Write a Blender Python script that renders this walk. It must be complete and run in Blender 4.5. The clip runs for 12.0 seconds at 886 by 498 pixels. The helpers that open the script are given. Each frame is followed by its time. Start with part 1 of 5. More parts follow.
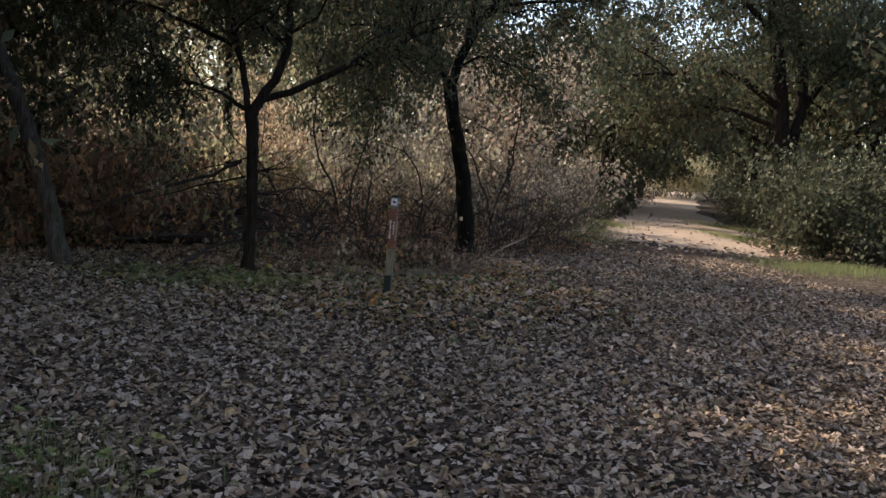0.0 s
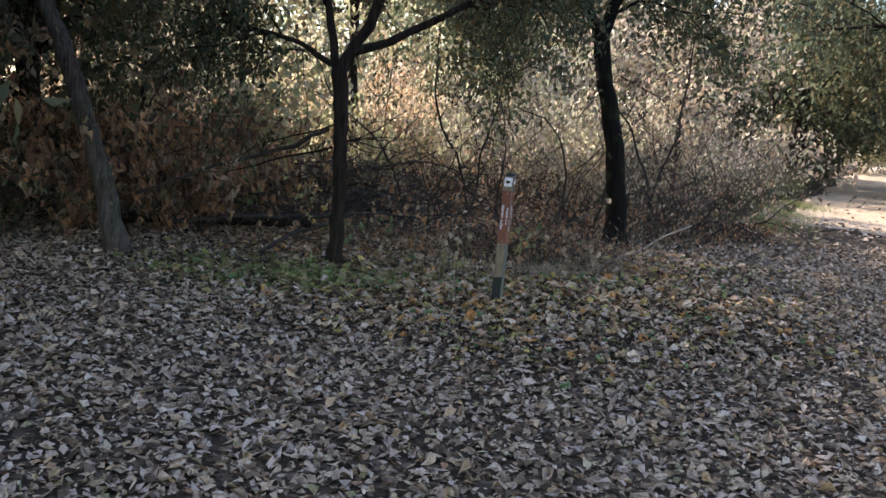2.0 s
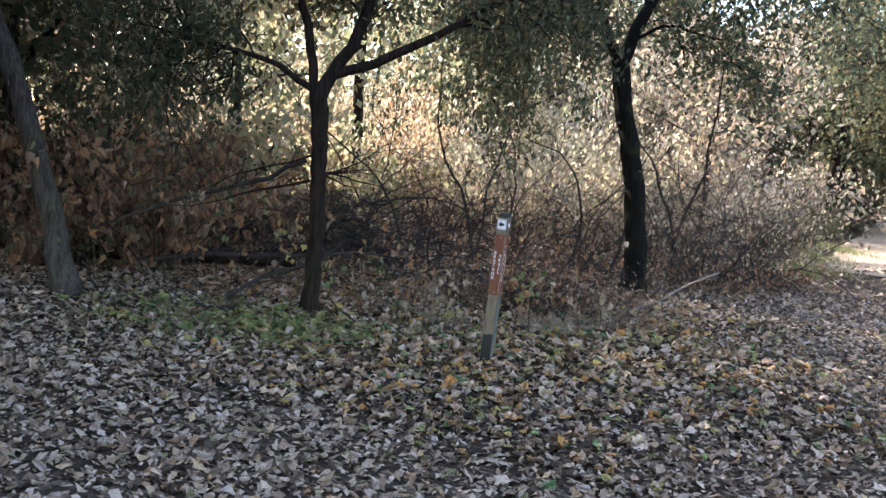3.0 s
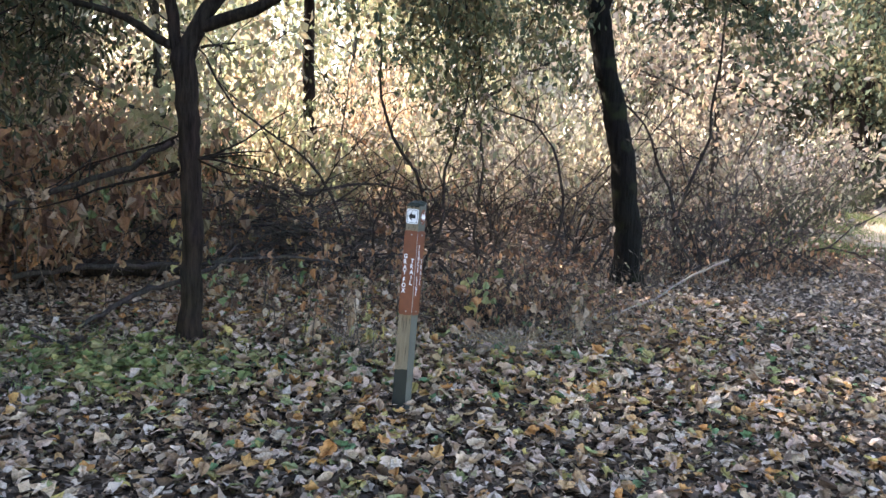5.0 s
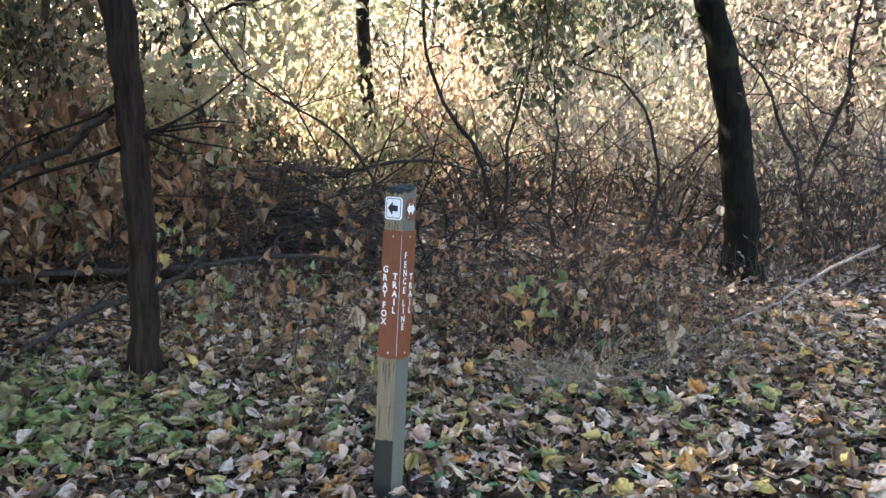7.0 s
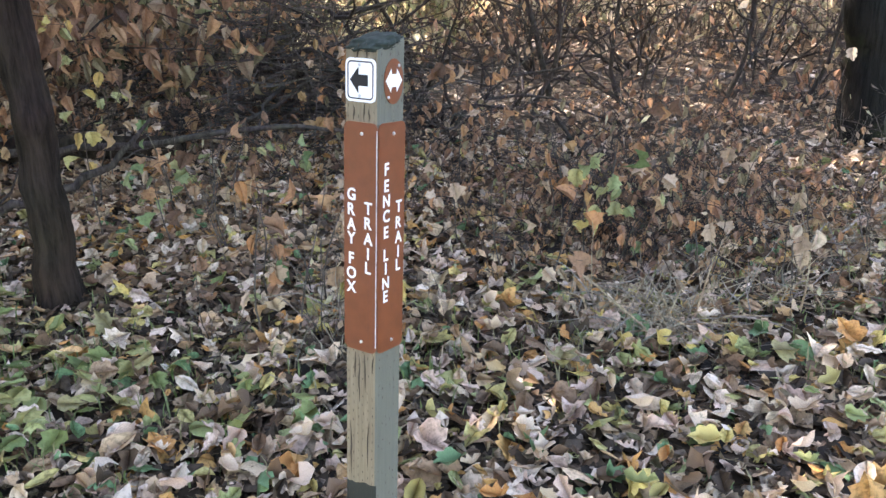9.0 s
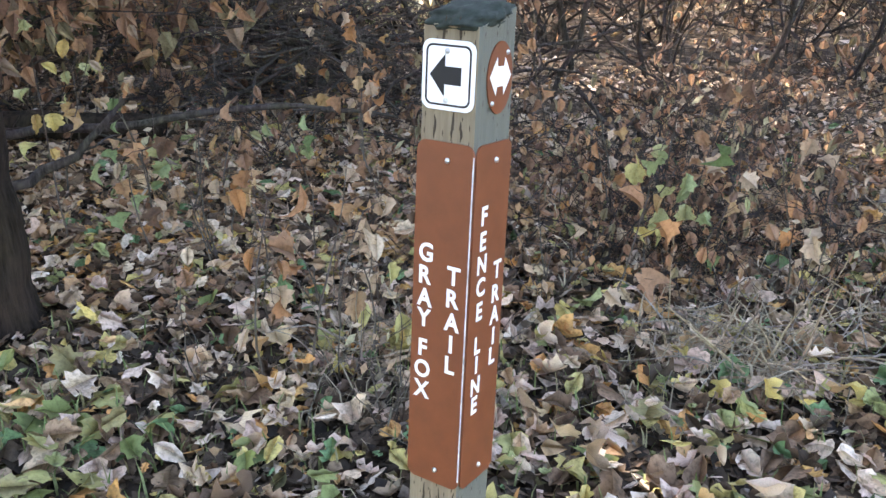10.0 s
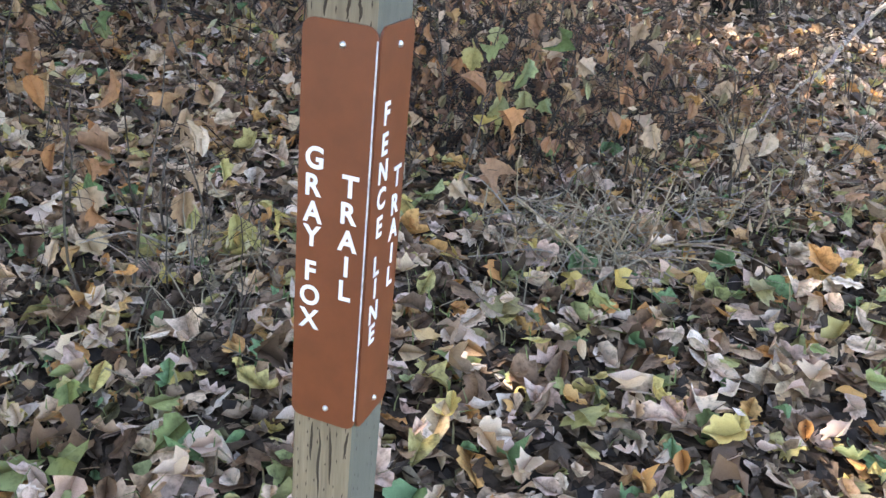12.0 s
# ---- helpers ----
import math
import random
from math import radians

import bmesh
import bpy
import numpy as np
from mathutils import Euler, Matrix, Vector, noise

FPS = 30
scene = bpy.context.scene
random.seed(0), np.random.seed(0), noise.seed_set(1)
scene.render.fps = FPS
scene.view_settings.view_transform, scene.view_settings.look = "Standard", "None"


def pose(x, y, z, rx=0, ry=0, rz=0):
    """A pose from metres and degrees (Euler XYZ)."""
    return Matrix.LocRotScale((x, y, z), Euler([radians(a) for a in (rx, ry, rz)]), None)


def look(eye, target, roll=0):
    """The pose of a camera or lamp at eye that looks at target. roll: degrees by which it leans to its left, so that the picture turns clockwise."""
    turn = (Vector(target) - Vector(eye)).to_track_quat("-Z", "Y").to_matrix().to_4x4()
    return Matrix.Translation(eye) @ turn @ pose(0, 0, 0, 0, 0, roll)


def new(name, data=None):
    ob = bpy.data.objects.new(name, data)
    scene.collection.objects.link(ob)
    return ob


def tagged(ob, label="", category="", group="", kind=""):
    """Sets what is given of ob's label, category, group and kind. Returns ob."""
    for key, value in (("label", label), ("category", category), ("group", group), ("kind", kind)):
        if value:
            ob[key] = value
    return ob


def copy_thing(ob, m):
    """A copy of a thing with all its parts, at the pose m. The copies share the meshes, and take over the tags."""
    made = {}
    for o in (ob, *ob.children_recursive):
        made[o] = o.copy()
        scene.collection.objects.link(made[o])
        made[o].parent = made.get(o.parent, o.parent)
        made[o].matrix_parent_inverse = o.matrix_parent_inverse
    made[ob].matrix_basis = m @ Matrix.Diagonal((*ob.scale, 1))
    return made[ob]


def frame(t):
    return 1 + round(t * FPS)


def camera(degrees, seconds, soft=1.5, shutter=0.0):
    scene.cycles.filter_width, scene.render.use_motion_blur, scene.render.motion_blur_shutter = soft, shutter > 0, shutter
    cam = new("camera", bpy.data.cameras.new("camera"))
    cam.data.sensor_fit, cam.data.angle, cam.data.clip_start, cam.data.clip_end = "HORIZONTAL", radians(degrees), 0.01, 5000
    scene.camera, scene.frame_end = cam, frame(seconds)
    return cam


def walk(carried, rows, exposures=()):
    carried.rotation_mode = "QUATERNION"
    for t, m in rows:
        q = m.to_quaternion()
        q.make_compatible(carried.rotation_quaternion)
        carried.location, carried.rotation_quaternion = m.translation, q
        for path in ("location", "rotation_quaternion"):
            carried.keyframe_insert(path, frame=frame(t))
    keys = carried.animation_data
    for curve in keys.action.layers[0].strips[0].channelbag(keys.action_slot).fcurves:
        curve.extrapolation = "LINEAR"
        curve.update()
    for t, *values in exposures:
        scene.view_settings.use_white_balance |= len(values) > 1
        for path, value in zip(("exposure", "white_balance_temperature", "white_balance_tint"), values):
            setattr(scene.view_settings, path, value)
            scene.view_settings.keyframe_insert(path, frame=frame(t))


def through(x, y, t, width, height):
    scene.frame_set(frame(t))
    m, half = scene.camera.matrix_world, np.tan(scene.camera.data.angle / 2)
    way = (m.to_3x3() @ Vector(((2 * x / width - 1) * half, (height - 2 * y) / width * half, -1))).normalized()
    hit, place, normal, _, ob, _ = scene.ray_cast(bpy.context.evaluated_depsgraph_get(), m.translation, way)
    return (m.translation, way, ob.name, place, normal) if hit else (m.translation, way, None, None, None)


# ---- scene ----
cam = camera(54.0, 12.0, soft=1.5)
PATH = [
    (0, (-2.098, -10.737, 1.808), (-1.599, -8.812, 1.594), 4.84),
    (0.5, (-1.828, -10.102, 1.809), (-1.387, -8.155, 1.695), 3.64),
    (1, (-1.535, -9.54, 1.81), (-1.197, -7.572, 1.693), 5.80),
    (1.5, (-1.285, -8.97, 1.802), (-1.165, -6.984, 1.595), 4.08),
    (2, (-1.061, -8.338, 1.786), (-0.944, -6.366, 1.476), 4.78),
    (2.5, (-0.767, -7.843, 1.858), (-0.688, -5.86, 1.617), 2.96),
    (3, (-0.612, -7.199, 1.808), (-0.569, -5.215, 1.564), 5.63),
    (3.2, (-0.515, -6.958, 1.833), (-0.425, -4.976, 1.579), 3.06),
    (4.8, (0.137, -5.309, 1.701), (0.171, -3.329, 1.422), 3.41),
    (5, (0.206, -5.151, 1.714), (0.207, -3.171, 1.435), 2.89),
    (5.5, (0.317, -4.607, 1.664), (0.205, -2.629, 1.393), 2.32),
    (6, (0.466, -4.147, 1.632), (0.326, -2.184, 1.273), 1.18),
    (6.5, (0.61, -3.768, 1.637), (0.387, -1.811, 1.289), 0.82),
    (6.7, (0.633, -3.572, 1.612), (0.385, -1.617, 1.272), 0.63),
    (8.3, (0.623, -2.208, 1.563), (0.388, -0.259, 1.183), 0.46),
    (8.5, (0.573, -2.077, 1.524), (0.375, -0.163, 0.98), 1.32),
    (9, (0.497, -1.689, 1.456), (0.163, 0.159, 0.768), -0.98),
    (9.5, (0.345, -1.329, 1.421), (-0.138, 0.506, 0.789), -0.51),
    (10, (0.184, -1.046, 1.387), (-0.108, 0.78, 0.627), -0.22),
    (10.5, (0.151, -0.907, 1.351), (-0.079, 0.862, 0.446), 0.52),
    (11, (0.083, -0.867, 1.328), (0.064, 0.845, 0.295), 2.45),
    (11.5, (0.037, -0.873, 1.347), (0.216, 0.844, 0.310), 4.26),
    (12, (0.052, -0.871, 1.332), (0.22, 0.863, 0.35), 4.62),
]
EXPOSURES = [(0, 1.25, 7200, 17), (1, 1.85, 6900, 15), (2, 2.25, 6800, 14), (2.5, 2.8, 6700, 14), (3, 2.8, 6700, 14), (5, 3.1, 6800, 15), (6.5, 3.2, 6900, 15), (8.5, 3.65, 7200, 17), (9, 3.85, 7400, 18), (10, 3.92, 7400, 17), (12, 3.78, 7300, 17)]
walk(cam, [(t, look(eye, target, roll)) for t, eye, target, roll in PATH], EXPOSURES)

# ---- light ----
SUN_AZ, SUN_EL = radians(-60), radians(36)
SUN_DIR = Vector((math.sin(SUN_AZ) * math.cos(SUN_EL), math.cos(SUN_AZ) * math.cos(SUN_EL), math.sin(SUN_EL)))
world = bpy.data.worlds.new("sky")
scene.world = world
world.use_nodes = True
sky = world.node_tree.nodes.new("ShaderNodeTexSky")
sky.sky_type = "NISHITA"
sky.sun_disc = False
sky.sun_elevation, sky.sun_rotation = SUN_EL, SUN_AZ
world.node_tree.nodes["Background"].inputs["Strength"].default_value = 0.15
world.node_tree.links.new(sky.outputs[0], world.node_tree.nodes["Background"].inputs["Color"])
sun = new("sun", bpy.data.lights.new("sun", "SUN"))
sun.data.energy, sun.data.angle, sun.data.color = 3.1, radians(0.5), (1.0, 0.95, 0.86)
sun.matrix_world = look(SUN_DIR * 60, (0, 0, 0))


# ---- materials ----
def material(name, rough=0.8):
    mat = bpy.data.materials.new(name)
    mat.use_nodes = True
    nt = mat.node_tree
    bsdf = nt.nodes["Principled BSDF"]
    bsdf.inputs["Roughness"].default_value = rough
    return mat, nt, bsdf


def ramp_node(nt, stops, constant=False):
    r = nt.nodes.new("ShaderNodeValToRGB")
    e = r.color_ramp.elements
    while len(e) < len(stops):
        e.new(0.5)
    for k, (at, col) in enumerate(stops):
        e[k].position, e[k].color = at, (*col, 1)
    r.color_ramp.interpolation = "CONSTANT" if constant else "LINEAR"
    return r


def noise_node(nt, scale, detail=4, rough=0.6, stretch=None, space="Object"):
    tc = nt.nodes.new("ShaderNodeTexCoord")
    n = nt.nodes.new("ShaderNodeTexNoise")
    n.inputs["Scale"].default_value, n.inputs["Detail"].default_value, n.inputs["Roughness"].default_value = scale, detail, rough
    if stretch:
        mp = nt.nodes.new("ShaderNodeMapping")
        mp.inputs["Scale"].default_value = stretch
        nt.links.new(tc.outputs[space], mp.inputs[0])
        nt.links.new(mp.outputs[0], n.inputs["Vector"])
    else:
        nt.links.new(tc.outputs[space], n.inputs["Vector"])
    return n


def mix_color(nt, fac, a, b, mode="MIX", amount=None):
    mx = nt.nodes.new("ShaderNodeMix")
    mx.data_type, mx.blend_type = "RGBA", mode
    if amount is not None:
        mx.inputs[0].default_value = amount
    else:
        nt.links.new(fac, mx.inputs[0])
    for sock, v in ((mx.inputs[6], a), (mx.inputs[7], b)):
        if isinstance(v, tuple):
            sock.default_value = (*v, 1)
        else:
            nt.links.new(v, sock)
    return mx.outputs[2]


def bump(nt, bsdf, height, strength=0.5, distance=0.02):
    b = nt.nodes.new("ShaderNodeBump")
    b.inputs["Strength"].default_value, b.inputs["Distance"].default_value = strength, distance
    nt.links.new(height, b.inputs["Height"])
    nt.links.new(b.outputs[0], bsdf.inputs["Normal"])


def leaf_material(name, stops, through=0.35, rough=0.55, spots=0.35, single=False):
    """Leaves, each with a colour of its own, partly let through by the light."""
    mat, nt, bsdf = material(name, rough)
    geo = nt.nodes.new("ShaderNodeNewGeometry")
    n = len(stops)
    ramp = ramp_node(nt, [(k / n, c) for k, c in enumerate(stops)], True)
    if single:
        nt.links.new(nt.nodes.new("ShaderNodeObjectInfo").outputs["Random"], ramp.inputs[0])
    else:
        nt.links.new(geo.outputs["Random Per Island"], ramp.inputs[0])
    blot = noise_node(nt, 60, 4, 0.7)
    r2 = ramp_node(nt, [(0.36, (0.22, 0.20, 0.18)), (0.55, (1.15, 1.12, 1.08))])
    nt.links.new(blot.outputs[0], r2.inputs[0])
    col = mix_color(nt, None, ramp.outputs[0], r2.outputs[0], "MULTIPLY", spots)
    nt.links.new(col, bsdf.inputs["Base Color"])
    bsdf.inputs["Specular IOR Level"].default_value = 0.12
    if through:
        tl = nt.nodes.new("ShaderNodeBsdfTranslucent")
        nt.links.new(col, tl.inputs[0])
        mx = nt.nodes.new("ShaderNodeMixShader")
        mx.inputs[0].default_value = through
        nt.links.new(bsdf.outputs[0], mx.inputs[1])
        nt.links.new(tl.outputs[0], mx.inputs[2])
        nt.links.new(mx.outputs[0], nt.nodes["Material Output"].inputs[0])
    return mat


def bark_material(name, dark, light, moss=None, scale=1.0):
    mat, nt, bsdf = material(name, 0.92)
    bsdf.inputs["Specular IOR Level"].default_value = 0.12
    ridge = noise_node(nt, 32 * scale, 6, 0.7, (1, 1, 0.10))
    patch = noise_node(nt, 3.0 * scale, 3)
    ramp = ramp_node(nt, [(0.36, dark), (0.62, light)])
    nt.links.new(ridge.outputs[0], ramp.inputs[0])
    col = mix_color(nt, None, ramp.outputs[0], patch.outputs[1], "SOFT_LIGHT", 0.3)
    if moss:
        mm = ramp_node(nt, [(0.55, (0, 0, 0)), (0.68, (1, 1, 1))])
        nt.links.new(patch.outputs[0], mm.inputs[0])
        col = mix_color(nt, mm.outputs[0], col, moss)
    nt.links.new(col, bsdf.inputs["Base Color"])
    bump(nt, bsdf, ridge.outputs[0], 0.9, 0.025)
    return mat


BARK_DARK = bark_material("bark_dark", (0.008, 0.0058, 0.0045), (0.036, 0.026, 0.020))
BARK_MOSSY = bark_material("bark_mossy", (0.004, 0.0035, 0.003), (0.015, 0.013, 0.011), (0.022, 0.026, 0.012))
BARK_GREY = bark_material("bark_grey", (0.026, 0.023, 0.020), (0.10, 0.088, 0.076))
TWIG = bark_material("twig_brown", (0.05, 0.04, 0.034), (0.16, 0.132, 0.11), None, 2)
TWIG_DARK = bark_material("twig_dark", (0.024, 0.020, 0.019), (0.08, 0.068, 0.061), None, 2)
TWIG_MID = bark_material("twig_grey_brown", (0.05, 0.042, 0.038), (0.17, 0.145, 0.13), None, 2)
TWIG_PALE = bark_material("twig_pale", (0.17, 0.145, 0.12), (0.36, 0.31, 0.26), None, 2)

STRAW = bark_material("dead_straw", (0.20, 0.15, 0.095), (0.46, 0.36, 0.24), None, 2)

OAK_LEAF = leaf_material("oak_foliage", [(0.075, 0.095, 0.055), (0.10, 0.12, 0.07), (0.06, 0.075, 0.045), (0.14, 0.14, 0.075), (0.13, 0.11, 0.065), (0.09, 0.11, 0.07), (0.19, 0.155, 0.085)], 0.4)
BROWN_OAK_LEAF = leaf_material("brown_oak_foliage", [(0.14, 0.12, 0.07), (0.24, 0.155, 0.09), (0.10, 0.10, 0.06), (0.32, 0.20, 0.11), (0.16, 0.11, 0.07)], 0.4)
YELLOW_LEAF = leaf_material("yellow_foliage", [(0.60, 0.54, 0.32), (0.52, 0.50, 0.30), (0.44, 0.46, 0.26), (0.64, 0.52, 0.33), (0.50, 0.40, 0.26), (0.34, 0.36, 0.20), (0.72, 0.66, 0.48)], 0.5)
TAN_LEAF = leaf_material("tan_foliage", [(0.53, 0.43, 0.32), (0.42, 0.34, 0.265), (0.27, 0.21, 0.165), (0.62, 0.52, 0.40), (0.45, 0.42, 0.27), (0.32, 0.32, 0.20), (0.50, 0.36, 0.25), (0.19, 0.15, 0.12)], 0.5)
STRAW_LEAF = leaf_material("straw_foliage", [(0.70, 0.63, 0.49), (0.56, 0.50, 0.36), (0.62, 0.57, 0.38), (0.40, 0.34, 0.25), (0.76, 0.69, 0.56), (0.50, 0.48, 0.30), (0.28, 0.23, 0.17)], 0.5)
PEACH_LEAF = leaf_material("peach_foliage", [(0.68, 0.48, 0.31), (0.60, 0.40, 0.25), (0.72, 0.57, 0.41), (0.62, 0.50, 0.30), (0.46, 0.30, 0.19), (0.70, 0.56, 0.44)], 0.5)
RUST_LEAF = leaf_material("rust_foliage", [(0.34, 0.20, 0.13), (0.27, 0.16, 0.11), (0.46, 0.26, 0.15), (0.17, 0.105, 0.075), (0.42, 0.31, 0.22), (0.27, 0.23, 0.14), (0.52, 0.32, 0.18)], 0.4)
GREY_GREEN = leaf_material("grey_green_foliage", [(0.065, 0.076, 0.044), (0.09, 0.10, 0.06), (0.05, 0.06, 0.033), (0.13, 0.13, 0.08)], 0.35)
GREEN_LEAF = leaf_material("green_leaves", [(0.20, 0.24, 0.09), (0.27, 0.30, 0.12), (0.14, 0.18, 0.07), (0.36, 0.34, 0.14), (0.30, 0.26, 0.13)], 0.3)
HANGING = {"orange": leaf_material("hanging_orange_leaf", [(0.44, 0.22, 0.10), (0.36, 0.19, 0.10), (0.48, 0.33, 0.19), (0.34, 0.20, 0.12), (0.52, 0.39, 0.27), (0.28, 0.17, 0.11), (0.42, 0.27, 0.13), (0.46, 0.35, 0.26)], 0.35, single=True),
           "rust": leaf_material("hanging_rust_leaf", [(0.34, 0.20, 0.12), (0.24, 0.14, 0.09), (0.46, 0.27, 0.15), (0.16, 0.10, 0.07), (0.44, 0.33, 0.24)], 0.35, single=True),
           "tan": leaf_material("hanging_tan_leaf", [(0.53, 0.40, 0.28), (0.44, 0.32, 0.22), (0.62, 0.50, 0.38), (0.36, 0.24, 0.15)], 0.35, single=True),
           "yellow": leaf_material("hanging_yellow_leaf", [(0.56, 0.46, 0.18), (0.46, 0.42, 0.18), (0.58, 0.40, 0.15), (0.40, 0.40, 0.20)], 0.35, single=True),
           "green": leaf_material("hanging_green_leaf", [(0.20, 0.26, 0.12), (0.27, 0.32, 0.16), (0.14, 0.20, 0.09), (0.36, 0.36, 0.18)], 0.35, single=True)}
LITTER_TONES = [(0.56, 0.40, 0.27), (0.40, 0.26, 0.155), (0.62, 0.48, 0.36), (0.18, 0.112, 0.07), (0.58, 0.43, 0.34), (0.10, 0.066, 0.045), (0.56, 0.32, 0.12), (0.56, 0.44, 0.16),
                (0.48, 0.36, 0.22), (0.54, 0.38, 0.30), (0.07, 0.05, 0.035), (0.72, 0.58, 0.45), (0.40, 0.34, 0.14), (0.54, 0.27, 0.10), (0.58, 0.43, 0.34), (0.30, 0.32, 0.14),
                (0.13, 0.085, 0.057), (0.58, 0.44, 0.30), (0.22, 0.14, 0.09), (0.48, 0.30, 0.15), (0.56, 0.45, 0.35), (0.14, 0.23, 0.11), (0.27, 0.19, 0.125), (0.46, 0.33, 0.23)]
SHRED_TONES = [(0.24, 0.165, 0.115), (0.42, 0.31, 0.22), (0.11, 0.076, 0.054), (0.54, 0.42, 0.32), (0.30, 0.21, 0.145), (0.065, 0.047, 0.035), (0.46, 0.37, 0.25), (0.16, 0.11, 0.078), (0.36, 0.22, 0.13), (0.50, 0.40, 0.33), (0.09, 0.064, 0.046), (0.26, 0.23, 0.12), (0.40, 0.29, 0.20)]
OLD_TONES = [(0.46, 0.36, 0.275), (0.39, 0.295, 0.225), (0.52, 0.42, 0.33), (0.31, 0.225, 0.163), (0.46, 0.37, 0.30), (0.17, 0.12, 0.088), (0.46, 0.335, 0.22), (0.56, 0.455, 0.37), (0.25, 0.175, 0.125),
             (0.39, 0.305, 0.25), (0.11, 0.08, 0.06), (0.49, 0.345, 0.205), (0.35, 0.255, 0.185), (0.50, 0.40, 0.32)]
LITTER = leaf_material("leaf_litter", LITTER_TONES, 0.12, 0.55, 0.6)
# under-layer tones hold the deep shade seen between the upper leaves
GAP_SHADE_LITTER = leaf_material("gap_shade_leaf_litter", [(0.06, 0.043, 0.03), (0.04, 0.029, 0.02), (0.022, 0.016, 0.012), (0.08, 0.056, 0.04), (0.018, 0.014, 0.011), (0.04, 0.03, 0.022)], 0.05, 0.6, 0.5)
RUST_LITTER = leaf_material("rust_leaf_litter", [(0.34, 0.19, 0.11), (0.23, 0.135, 0.085), (0.42, 0.26, 0.15), (0.14, 0.09, 0.06), (0.30, 0.21, 0.14), (0.09, 0.06, 0.043), (0.46, 0.33, 0.22)], 0.1, 0.6, 0.5)
OLD_LITTER = leaf_material("old_leaf_litter", OLD_TONES, 0.1, 0.6, 0.5)
# shred tones scaled down, so that their colour carries the shade between leaves
SHADED_SHREDS = leaf_material("shaded_leaf_shreds", [tuple(0.45 * c for c in t) for t in SHRED_TONES], 0.08, 0.65, 0.6)
SHREDS = leaf_material("leaf_shreds", SHRED_TONES, 0.08, 0.65, 0.6)
FALLEN = leaf_material("fallen_leaf", LITTER_TONES, 0.12, 0.55, 0.6, single=True)
GRASS = leaf_material("grass_blades", [(0.14, 0.20, 0.07), (0.19, 0.25, 0.09), (0.22, 0.25, 0.11), (0.30, 0.26, 0.14)], 0.3)
DRY_GRASS = leaf_material("dry_grass", [(0.30, 0.25, 0.17), (0.22, 0.185, 0.13), (0.36, 0.30, 0.21), (0.17, 0.15, 0.11)], 0.3)


def ground_material():
    mat, nt, bsdf = material("forest_soil", 0.95)
    bsdf.inputs["Specular IOR Level"].default_value = 0.1
    vor = nt.nodes.new("ShaderNodeTexVoronoi")
    vor.inputs["Scale"].default_value = 16
    tc = nt.nodes.new("ShaderNodeTexCoord")
    nt.links.new(tc.outputs["Object"], vor.inputs["Vector"])
    sep = nt.nodes.new("ShaderNodeSeparateColor")
    nt.links.new(vor.outputs["Color"], sep.inputs[0])
    chips = ramp_node(nt, [(0, (0.025, 0.018, 0.013)), (0.4, (0.06, 0.043, 0.03)), (0.75, (0.13, 0.095, 0.068)), (0.95, (0.26, 0.20, 0.15))])
    nt.links.new(sep.outputs[0], chips.inputs[0])
    big = noise_node(nt, 1.2, 4)
    col = mix_color(nt, big.outputs[0], chips.outputs[0], (0.04, 0.03, 0.022))
    nt.links.new(col, bsdf.inputs["Base Color"])
    fine = noise_node(nt, 30, 5)
    bump(nt, bsdf, fine.outputs[0], 0.8, 0.03)
    return mat


def road_material():
    mat, nt, bsdf = material("dirt_track", 0.95)
    big, fine = noise_node(nt, 0.9, 4), noise_node(nt, 28, 5)
    ramp = ramp_node(nt, [(0.3, (0.24, 0.17, 0.115)), (0.5, (0.42, 0.32, 0.23)), (0.7, (0.54, 0.44, 0.335))])
    nt.links.new(fine.outputs[0], ramp.inputs[0])
    nt.links.new(mix_color(nt, big.outputs[0], ramp.outputs[0], (0.32, 0.235, 0.165)), bsdf.inputs["Base Color"])
    bump(nt, bsdf, fine.outputs[0], 0.7, 0.03)
    return mat


SOIL, TRACK = ground_material(), road_material()


# ---- mesh building ----
def fast_mesh(name, verts, faces):
    verts, faces = np.asarray(verts, np.float32), np.asarray(faces, np.int32)
    me = bpy.data.meshes.new(name)
    me.vertices.add(len(verts))
    me.vertices.foreach_set("co", verts.ravel())
    me.loops.add(faces.size)
    me.loops.foreach_set("vertex_index", faces.ravel())
    me.polygons.add(len(faces))
    me.polygons.foreach_set("loop_start", np.arange(0, faces.size, faces.shape[1], dtype=np.int32))
    me.update(calc_edges=True)
    return me


def smooth(me):
    me.polygons.foreach_set("use_smooth", np.ones(len(me.polygons), bool))
    return me


def part(name, data, mat, parent=None, label=""):
    """Links a bmesh or a mesh as one object, under a thing or a part."""
    if isinstance(data, bmesh.types.BMesh):
        me = bpy.data.meshes.new(name)
        data.to_mesh(me)
        data.free()
        data = me
    if mat and not data.materials:
        data.materials.append(mat)
    ob = new(name, data)
    if parent:
        ob.parent = parent
    return tagged(ob, label)


